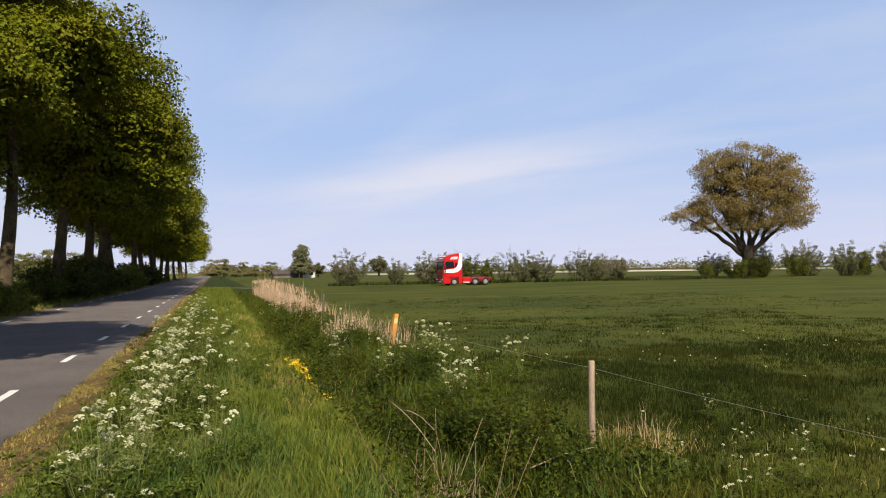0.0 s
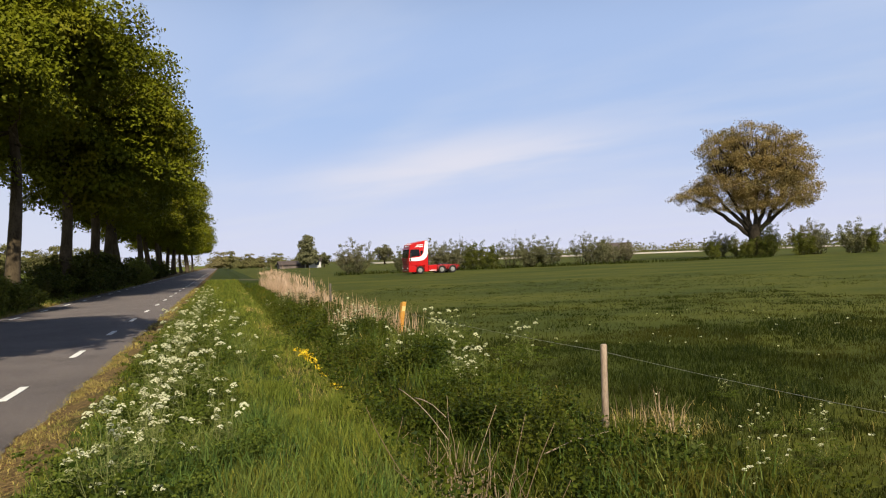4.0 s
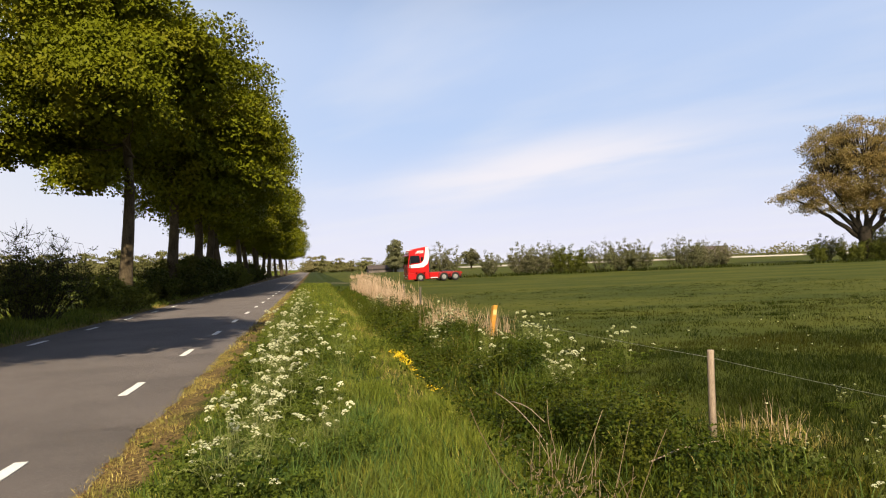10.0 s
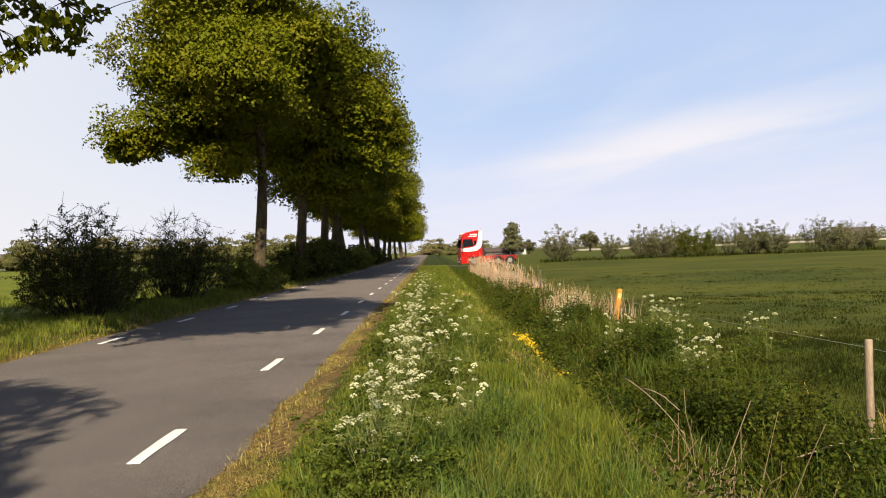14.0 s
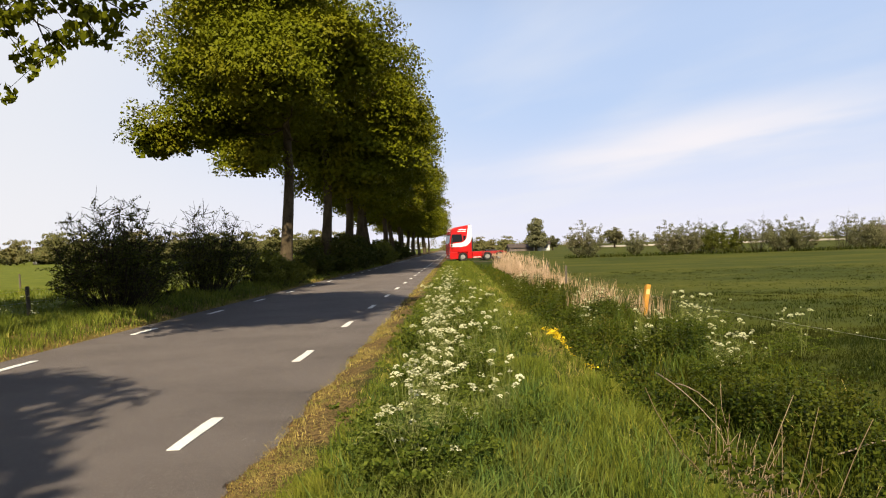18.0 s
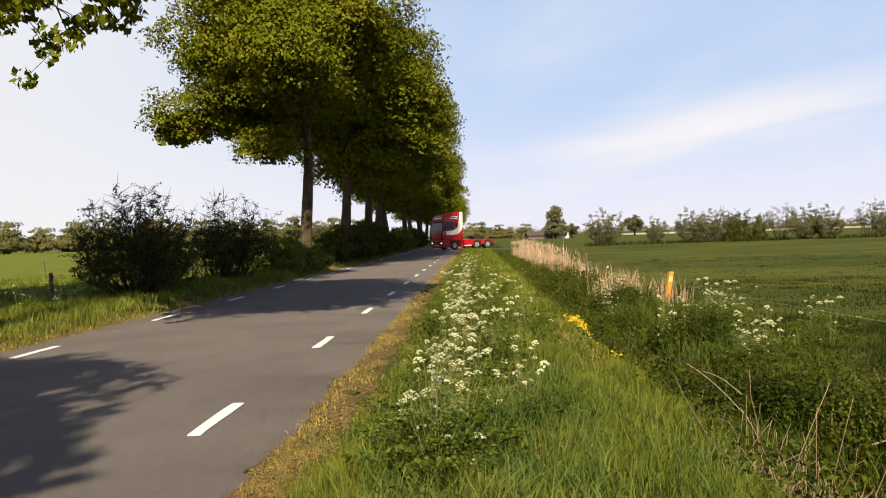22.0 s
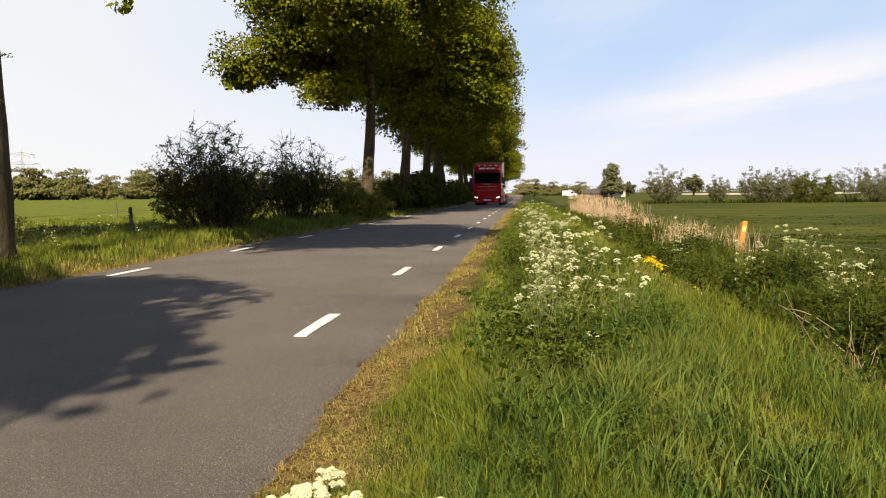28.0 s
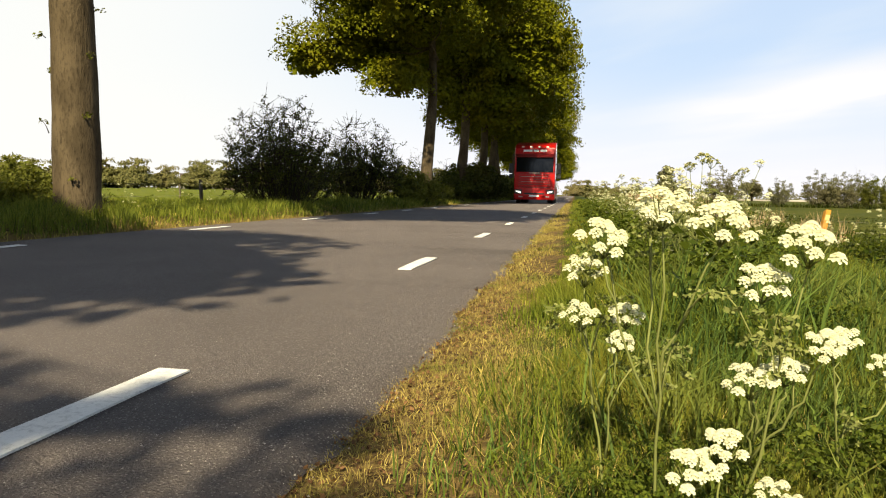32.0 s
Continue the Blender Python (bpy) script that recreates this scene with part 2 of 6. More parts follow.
BARK = surface("bark", (0.05632, 0.04224, 0.02464), (0.1021, 0.07744, 0.04646), 2.0, 0.9, 1.0, 13.0, (0.015, 0.01126, 0.007462), stretch=(2.2, 2.2, 0.75))
TWIG = surface("twig_bark", (0.02736, 0.02192, 0.0152), (0.04256, 0.03408, 0.02432), 3.0, 0.9, 0.4, 30.0)
WOOD_POST = surface("weathered_post", (0.34, 0.245, 0.17), (0.46, 0.35, 0.25), 3.0, 0.85, 0.7, 30.0, (0.1216, 0.0836, 0.057), stretch=(5, 5, 0.6))
WOOD_OLD = surface("old_post", (0.0912, 0.076, 0.0608), (0.152, 0.1292, 0.0988), 3.0, 0.9, 0.6, 30.0, stretch=(5, 5, 0.6))


def verge_soil():
    """Turf whose edge along the asphalt is dry and yellow, running raggedly into the green."""
    m = SOIL_GRASS.copy()
    m.name = "verge_turf"
    N = Nodes(m.node_tree)
    b = m.node_tree.nodes["Principled BSDF"]
    green = b.inputs["Base Color"].links[0].from_socket
    pos = N.add("ShaderNodeNewGeometry").outputs["Position"]
    sep = N.add("ShaderNodeSeparateXYZ")
    N.link(pos, sep.inputs[0])
    ragged = N.math("ADD", sep.outputs[0], N.math("MULTIPLY", N.math("SUBTRACT", N.noise(pos, 2.2, 5.0), 0.5), 1.1))
    dry = N.mix(N.ramp(N.noise(pos, 24.0, 5.0, 0.65), 0.35, 0.65), (0.045, 0.028, 0.014), (0.19, 0.13, 0.05))
    N.link(N.mix(N.ramp(ragged, -1.4, -1.0), dry, green), b.inputs["Base Color"])
    return m


SOIL_VERGE = verge_soil()
ORANGE = surface("orange_marker_paint", (0.5, 0.22, 0.022), (0.58, 0.29, 0.04), 4.0, 0.6, 0.1, 40.0, (0.2736, 0.114, 0.0228))
WIRE = plain("galvanised_wire", (0.26, 0.26, 0.23), 0.6, 0.3)


# ---------------------------------------------------------------- mesh helpers
def part(name, data, material, parent=None, label="", smooth=False):
    """Links mesh data, or a bmesh, as one object under a thing."""
    if isinstance(data, bmesh.types.BMesh):
        me = bpy.data.meshes.new(name)
        data.normal_update()
        data.to_mesh(me)
        data.free()
    else:
        me = data
    if material and not me.materials:
        me.materials.append(material)
    if smooth:
        me.polygons.foreach_set("use_smooth", np.ones(len(me.polygons), bool))
    ob = new(name, me)
    if parent is not None:
        ob.parent = parent
    if label:
        tagged(ob, label)
    return ob


def np_mesh(name, V, quads=None, tris=None):
    """A mesh from arrays of vertices, quads and triangles."""
    V = np.asarray(V, np.float32).reshape(-1, 3)
    q = np.zeros((0, 4), np.int32) if quads is None else np.asarray(quads, np.int32).reshape(-1, 4)
    t = np.zeros((0, 3), np.int32) if tris is None else np.asarray(tris, np.int32).reshape(-1, 3)
    me = bpy.data.meshes.new(name)
    me.vertices.add(len(V))
    me.vertices.foreach_set("co", V.ravel())
    me.loops.add(q.size + t.size)
    me.loops.foreach_set("vertex_index", np.concatenate([q.ravel(), t.ravel()]))
    me.polygons.add(len(q) + len(t))
    me.polygons.foreach_set("loop_start", np.concatenate([np.arange(len(q)) * 4, q.size + np.arange(len(t)) * 3]).astype(np.int32))
    me.update(calc_edges=True)
    return me


def joined(pieces):
    """Joins (V, quads, tris) pieces into one."""
    V, Q, T, n = [], [], [], 0
    for v, q, t in pieces:
        V.append(v)
        if q is not None and len(q):
            Q.append(np.asarray(q) + n)
        if t is not None and len(t):
            T.append(np.asarray(t) + n)
        n += len(v)
    return np.concatenate(V), np.concatenate(Q) if Q else None, np.concatenate(T) if T else None


def tube(points, radii, n=6):
    """A tapered tube along points."""
    P = np.asarray(points, float)
    R = np.asarray(radii, float)
    d = np.gradient(P, axis=0)
    d /= np.linalg.norm(d, axis=1, keepdims=True) + 1e-9
    ref = np.array([0.31, 0.95, 0.05]) if abs(d[:, 2]).mean() > 0.5 else np.array([0, 0, 1.0])
    a = np.cross(d, ref)
    a /= np.linalg.norm(a, axis=1, keepdims=True) + 1e-9
    b = np.cross(d, a)
    ang = np.linspace(0, 2 * np.pi, n, endpoint=False)
    V = P[:, None] + R[:, None, None] * (np.cos(ang)[None, :, None] * a[:, None] + np.sin(ang)[None, :, None] * b[:, None])
    k, j = np.meshgrid(np.arange(len(P) - 1), np.arange(n), indexing="ij")
    Q = np.stack([k * n + j, k * n + (j + 1) % n, (k + 1) * n + (j + 1) % n, (k + 1) * n + j], -1).reshape(-1, 4)
    cap = [np.arange(n)[::-1], (len(P) - 1) * n + np.arange(n)]
    T = np.array([[c[0], c[i], c[i + 1]] for c in cap for i in range(1, n - 1)])
    return V.reshape(-1, 3), Q, T


def bent(a, b, sag, k=6, rng=None, wob=0.0):
    """Points from a to b, bowed by sag (a vector)."""
    s = np.linspace(0, 1, k)[:, None]
    P = (1 - s) * np.asarray(a, float) + s * np.asarray(b, float) + 4 * s * (1 - s) * np.asarray(sag, float)
    if rng is not None and wob:
        P[1:-1] += rng.normal(0, wob, (k - 2, 3))
    return P


def blades(rng, P, h, w, lean=0.45):
    """Grass blades, five points each, at the points P."""
    n = len(P)
    h = np.broadcast_to(h, (n,)) * rng.uniform(0.55, 1.25, n)
    w = np.broadcast_to(w, (n,)) * rng.uniform(0.7, 1.3, n)
    f, g = rng.uniform(0, 2 * np.pi, n), rng.uniform(0, 2 * np.pi, n)
    side = np.stack([np.cos(f), np.sin(f), 0 * f], -1) * w[:, None] * 0.5
    ln = rng.uniform(0.1, 1.0, n) * lean * h
    off = np.stack([np.cos(g) * ln, np.sin(g) * ln, 0 * g], -1)
    up = np.array([0, 0, 1.0])
    mid = P + off * 0.3 + up * (h * 0.55)[:, None]
    tip = P + off + up * (h * np.sqrt(np.clip(1 - (ln / h) ** 2 * 0.6, 0.2, 1)))[:, None]
    V = np.stack([P - side, P + side, mid + side * 0.75, mid - side * 0.75, tip], 1).reshape(-1, 3)
    i = np.arange(n) * 5
    return V, np.stack([i, i + 1, i + 2, i + 3], -1), np.stack([i + 3, i + 2, i + 4], -1)


def leaves(rng, C, n, spread, size, flat=0.7, droop=0.25, up=0.0):
    """n leaves round each of the points C: bent diamonds turned every way."""
    C = np.repeat(np.asarray(C, float), n, axis=0)
    m = len(C)
    off = rng.normal(0, 1, (m, 3))
    off *= (np.broadcast_to(spread, (m,)) * rng.uniform(0.2, 1.0, m) ** 0.5 / (np.linalg.norm(off, axis=1) + 1e-6))[:, None]
    off[:, 2] *= flat
    P = C + off
    a = rng.normal(0, 1, (m, 3))
    a[:, 2] = a[:, 2] * 0.5 - droop
    a /= np.linalg.norm(a, axis=1, keepdims=True)
    r = rng.normal(0, 1, (m, 3)) + [0, 0, up]
    b = np.cross(a, r)
    b /= np.linalg.norm(b, axis=1, keepdims=True) + 1e-6
    s = (size * rng.uniform(0.6, 1.35, m))[:, None]
    c = np.cross(a, b) * s * 0.12
    V = np.stack([P - a * s * 0.5, P + b * s * 0.33 + c, P + a * s * 0.55, P - b * s * 0.33 + c], 1).reshape(-1, 3)
    i = np.arange(m) * 4
    return V, np.stack([i, i + 1, i + 2, i + 3], -1), None


def bm_box(bm, x0, x1, y0, y1, z0, z1, bevel=0.0):
    made = bmesh.ops.create_cube(bm, size=1.0)["verts"]
    for v in made:
        v.co = Vector(((x0 + x1) / 2 + v.co.x * (x1 - x0), (y0 + y1) / 2 + v.co.y * (y1 - y0), (z0 + z1) / 2 + v.co.z * (z1 - z0)))
    if bevel:
        edges = list({e for v in made for e in v.link_edges})
        bmesh.ops.bevel(bm, geom=edges, offset=bevel, segments=2, affect="EDGES", profile=0.6)
    return made


def bm_cyl(bm, centre, radius, depth, axis="z", n=20, radius2=None):
    rot = {"z": Matrix(), "x": Matrix.Rotation(radians(90), 4, "Y"), "y": Matrix.Rotation(radians(90), 4, "X")}[axis]
    bmesh.ops.create_cone(bm, cap_ends=True, segments=n, radius1=radius, radius2=radius if radius2 is None else radius2, depth=depth, matrix=Matrix.Translation(centre) @ rot)


def bm_prism(bm, outline, x0, x1, bevel=0.0):
    """A slab between x0 and x1 with the outline given as (y, z) points."""
    a = [bm.verts.new((x0, y, z)) for y, z in outline]
    b = [bm.verts.new((x1, y, z)) for y, z in outline]
    made = [bm.faces.new(a), bm.faces.new(b[::-1])]
    n = len(a)
    for i in range(n):
        made.append(bm.faces.new((a[i], b[i], b[(i + 1) % n], a[(i + 1) % n])))
    bmesh.ops.recalc_face_normals(bm, faces=made)
    if bevel:
        bmesh.ops.bevel(bm, geom=list({e for f in made for e in f.edges}), offset=bevel, segments=2, affect="EDGES", profile=0.6)


# ---------------------------------------------------------------- the ground
ROAD_L, ROAD_R = -6.78, -1.64
FIELD_Z = -0.4


def lump(x, y, s=1.0):
    return np.sin(x * 1.7 * s + 0.6 * np.sin(y * 0.9 * s)) * np.cos(y * 1.3 * s + 0.8 * np.sin(x * 1.1 * s))


def ground_z(x, y):
    """Height of the ground: level road, verge, ditch with its banks, meadow, and the left roadside."""
    x, y = np.asarray(x, float), np.asarray(y, float)
    open_ditch = np.interp(y, [-40, 66, 69], [1, 1, 0]) + np.interp(y, [80, 83], [0, 1])
    z_ditch = np.interp(x, [-1e4, -60, -11.5, -10, -8.5, -7.4, ROAD_L, ROAD_R, -1.2, 0.4, 1.42, 1.66, 2.0, 2.5, 3.1, 4.2, 6.0, 1e4],
                        [-0.15, -0.15, -0.1, 0.06, 0.14, 0.12, 0.0, 0.0, 0.02, 0.0, -0.16, -0.62, -0.92, -0.95, -0.64, -0.46, FIELD_Z, FIELD_Z])
    z_track = np.interp(x, [-1e4, -60, -11.5, -10, -8.5, -7.4, ROAD_L, ROAD_R, 0, 6, 14, 1e4],
                        [-0.15, -0.15, -0.1, 0.06, 0.14, 0.12, 0.0, 0.0, -0.04, -0.25, -0.38, FIELD_Z])
    z = z_ditch * open_ditch + z_track * (1 - open_ditch)
    rough = 0.025 * lump(x, y) + 0.02 * lump(x + 3.1, y - 1.7, 2.3)
    off_road = np.clip(np.maximum(x - ROAD_R, ROAD_L - x) / 0.5, 0, 1)
    return z - 0.035 * (1 - off_road) + rough * off_road * np.clip(1.2 - np.abs(x) / 60, 0.2, 1)


def build_ground():
    xs = np.unique(np.concatenate([np.linspace(-2500, -60, 14), np.linspace(-60, -12, 25), np.linspace(-12, 8, 90), np.linspace(8, 40, 33), np.linspace(40, 160, 25), np.linspace(160, 2500, 14)]))
    ys = np.unique(np.concatenate([np.linspace(-2500, -40, 10), np.linspace(-40, -2, 20), np.linspace(-2, 30, 110), np.linspace(30, 100, 90), np.linspace(100, 260, 25), np.linspace(260, 3500, 14)]))
    X, Y = np.meshgrid(xs, ys)
    V = np.stack([X, Y, ground_z(X, Y)], -1).reshape(-1, 3)
    k, j = np.meshgrid(np.arange(len(ys) - 1), np.arange(len(xs) - 1), indexing="ij")
    n = len(xs)
    Q = np.stack([k * n + j, k * n + j + 1, (k + 1) * n + j + 1, (k + 1) * n + j], -1).reshape(-1, 4)
    me = np_mesh("ground", V, Q)
    for m in (SOIL_VERGE, SOIL_DRY, SOIL_FIELD, SOIL_TRACK, SOIL_LEFT):
        me.materials.append(m)
    cx, cy = V[Q].mean(1)[:, 0], V[Q].mean(1)[:, 1]
    slot = np.zeros(len(Q), np.int32)
    slot[(cx < ROAD_L + 0.3) & (cx > ROAD_L - 0.25)] = 1
    slot[cx > 4.2] = 2
    slot[cx < -11] = 4
    slot[(cy > 73) & (cy < 79.0) & (cx > -1.6) & (cx < 5)] = 3
    me.polygons.foreach_set("material_index", slot)
    me.polygons.foreach_set("use_smooth", np.ones(len(Q), bool))
    tagged(new("ground", me), "grassy verge, ditch and flat green meadow reaching the horizon", "ground", kind="structure")


build_ground()


def build_road():
    rng = np.random.default_rng(5)
    ys = np.concatenate([np.arange(-40, -2, 2.0), np.arange(-2, 25, 0.12), np.arange(25, 90, 0.6), np.arange(90, 700, 8.0)])
    wob = lambda s: 0.03 * np.sin(ys * 2.1 + s) + 0.02 * np.sin(ys * 5.3 + 2 * s) + rng.normal(0, 0.016, len(ys))
    rows = [(ROAD_L + wob(1.0), -0.03), (ROAD_L + 0.06 + 0 * ys, -0.004), (-5.2 + 0 * ys, 0.0), (-4.2 + 0 * ys, 0.004), (-3.2 + 0 * ys, 0.0), (ROAD_R - 0.06 + 0 * ys, -0.004), (ROAD_R + wob(2.3), -0.03)]
    V = np.stack([np.stack([x, ys, z + 0 * ys], -1) for x, z in rows], 1)
    n = len(rows)
    k, j = np.meshgrid(np.arange(len(ys) - 1), np.arange(n - 1), indexing="ij")
    Q = np.stack([k * n + j, k * n + j + 1, (k + 1) * n + j + 1, (k + 1) * n + j], -1).reshape(-1, 4)
    top = V.reshape(-1, 3)
    me = np_mesh("road", np.concatenate([top, top - [0, 0, 0.12]]), np.concatenate([Q, Q[:, ::-1] + len(top)]))
    me.materials.append(ASPHALT)
    road = tagged(new("road", me), "grey asphalt country road with dashed white edge lines", "road", kind="structure")
    # painted dashes, one metre long, every four metres along both edges
    for x, y0, w in ((-2.385, 5.2, 0.105), (-6.27, 4.95, 0.11)):
        for k in range(-4, 42):
            bm = bmesh.new()
            ln = 1.0 + rng.uniform(-0.03, 0.03)
            a, b = y0 + 4 * (k - 1), y0 + 4 * (k - 1) + ln
            pts = [(x + rng.uniform(-0.006, 0.006), y) for y in np.linspace(a, b, 6)] + [(x + w + rng.uniform(-0.006, 0.006), y) for y in np.linspace(b, a, 6)]
            lo = [bm.verts.new((px, py, 0.001)) for px, py in pts]
            hi = [bm.verts.new((px, py, 0.0075)) for px, py in pts]
            bm.faces.new(hi[::-1])
            for i in range(len(pts)):
                bm.faces.new((lo[i], lo[(i + 1) % len(pts)], hi[(i + 1) % len(pts)], hi[i]))
            bmesh.ops.recalc_face_normals(bm, faces=bm.faces)
            part("edge_dash", bm, PAINT_LINE, road)


build_road()


# ---------------------------------------------------------------- trees
def lobes_points(rng, lobes, n, inner=0.55):
    """Points in the outer part of several ellipsoids (cx, cy, cz, rx, ry, rz), uneven in outline."""
    vol = np.array([l[3] * l[4] * l[5] for l in lobes]) ** 0.62
    out = []
    for l, c in zip(lobes, np.maximum((n * vol / vol.sum()).astype(int), 1)):
        d = rng.normal(0, 1, (c, 3))
        d /= np.linalg.norm(d, axis=1, keepdims=True)
        r = inner + (1 - inner) * rng.uniform(0, 1, c) ** 0.6
        r *= 1 + 0.1 * np.sin(d[:, 0] * 5 + l[0]) * np.cos(d[:, 1] * 4 + d[:, 2] * 5 + l[2]) + rng.normal(0, 0.05, c)
        out.append(np.array(l[:3]) + d * r[:, None] * np.array(l[3:]))
    return np.concatenate(out)


def boughs(rng, lobes, n, each, r, inner):
    """Clump centres gathered into domed boughs, so that the crown shows lit shoulders and dark hollows."""
    B = lobes_points(rng, lobes, n, inner)
    out = []
    for b in B:
        d = rng.normal(0, 1, (each, 3))
        d /= np.linalg.norm(d, axis=1, keepdims=True)
        d[:, 2] = np.abs(d[:, 2]) * 0.72 - 0.1
        out.append(b + d * r * rng.uniform(0.6, 1.2) * rng.uniform(0.6, 1.0, (each, 1)))
    return B, np.concatenate(out)


def domed_crown(rng, lobes, n, per, leaf, r0, r1):
    """A crown of flattened leafy domes set round the shell of the lobes: lit on top, dark below and between."""
    lobes = [(*l[:3], *(max(v - 0.42 * r1, 0.4) for v in l[3:5]), max(l[5] - 0.35 * r1, 0.3)) for l in lobes]
    B = lobes_points(rng, lobes, 3 * n, 0.78)
    deep = np.zeros(len(B), bool)
    for l in lobes:
        deep |= (((B - np.array(l[:3])) / np.array(l[3:])) ** 2).sum(1) < 0.5
    B = B[~deep]
    B = B[rng.permutation(len(B))[:n]]
    mid = np.array([np.mean([l[i] for l in lobes]) for i in range(3)])
    P, D = [], []
    for b in B:
        r = rng.uniform(r0, r1)
        m = int(per * (r / r1) ** 2)
        d = rng.normal(0, 1, (m, 3))
        d /= np.linalg.norm(d, axis=1, keepdims=True)
        d[:, 2] = np.where(d[:, 2] < -0.25, -d[:, 2], d[:, 2])
        out = (b - mid) / (np.linalg.norm(b - mid) + 1e-6)
        lump_r = 1 + 0.22 * np.sin(d[:, 0] * 6 + b[0] * 3) * np.cos(d[:, 1] * 5 + b[2] * 3)
        P.append(b + d * [r, r, 0.68 * r] * (lump_r * rng.uniform(0.72, 1.06, m))[:, None] + out * 0.15 * r)
        D.append(d * [0.7, 0.7, 1.0] + out * 0.2 + [0, 0, 0.4])
    P, D = np.concatenate(P), np.concatenate(D)
    m = len(P)
    a = rng.normal(0, 1, (m, 3)) - [0, 0, 0.3]
    a /= np.linalg.norm(a, axis=1, keepdims=True)
    b = np.cross(a, D + rng.normal(0, 0.2, (m, 3)))
    b /= np.linalg.norm(b, axis=1, keepdims=True) + 1e-6
    s = (leaf * rng.uniform(0.6, 1.35, m))[:, None]
    c = np.cross(a, b) * s * 0.12
    V = np.stack([P - a * s * 0.5, P + b * s * 0.36 + c, P + a * s * 0.55, P - b * s * 0.36 + c], 1).reshape(-1, 3)
    i = np.arange(m) * 4
    return B, (V, np.stack([i, i + 1, i + 2, i + 3], -1), None)


def tree(name, seed, height, trunk_r, fork, lobes, clumps, per, leaf, spread, leaf_mat, bark=BARK, limbs=22, lean=(0.0, 0.0), label="", category="tree", bough=1.15, inner=0.4, group="", fill=0, up=2.2, each=14, domes=None, bow=0.05, flare=1.32):
    """A tree: flared trunk, limbs into the crown, and a crown of many single leaves."""
    rng = np.random.default_rng(seed)
    root = tagged(new(name), label, category, group)
    top = np.array([lean[0], lean[1], height * 0.82])
    k = 12
    s = np.linspace(0, 1, k)
    P = np.stack([top[0] * s ** 1.4 + bow * np.sin(s * 7 + seed), top[1] * s ** 1.4 + bow * np.cos(s * 6 + seed), top[2] * s], -1)
    P[0, 2] = -0.25
    R = trunk_r * (1 - 0.86 * s ** 1.15)
    R[0] *= flare
    fine = np.interp(np.linspace(0, 1, 26), s, np.arange(k))
    P = np.stack([np.interp(fine, np.arange(k), P[:, i]) for i in range(3)], -1)
    R = np.interp(fine, np.arange(k), R) * (1 + rng.normal(0, 0.025, len(fine)))
    part("trunk", np_mesh("trunk", *tube(P, R, 14)), bark, root, smooth=True)
    if domes:
        ends, shell = domed_crown(rng, lobes, clumps, per, leaf, *domes)
    else:
        ends, C = boughs(rng, lobes, max(clumps // each, 8), each, bough, inner)
        shell = leaves(rng, C, per, spread, leaf, up=up)
    ends = ends[rng.choice(len(ends), min(limbs, len(ends)), replace=False)]
    for e in ends:
        out = math.hypot(e[0] - lean[0], e[1] - lean[1])
        z0 = float(np.clip(e[2] - out * rng.uniform(-0.1, 0.2), fork, height * 0.78))
        i = int(np.argmin(abs(P[:, 2] - z0)))
        a = P[i]
        r = max(R[i] * 0.3, 0.03)
        L = np.linalg.norm(e - a)
        B = bent(a, e, (0, 0, rng.uniform(-0.08, 0.02) * L), 7, rng, 0.03 * L)
        part("limb", np_mesh("limb", *tube(B, np.linspace(r, 0.018, 7), 6)), bark, root, smooth=True)
    crown = [shell]
    if fill:
        # the shaded inside of the crown
        inside = lobes_points(rng, [(*l[:3], l[3] * 0.56, l[4] * 0.56, l[5] * 0.52) for l in lobes], fill, 0.1)
        crown.append(leaves(rng, inside, 4, 0.5, leaf * 2.2, up=0.5))
    part("crown", np_mesh("crown", *joined(crown)), leaf_mat, root)
    return root


ROW = "row of trees along the road"
ROAD_TREE = "tall roadside tree with a dense yellow-green spring crown"


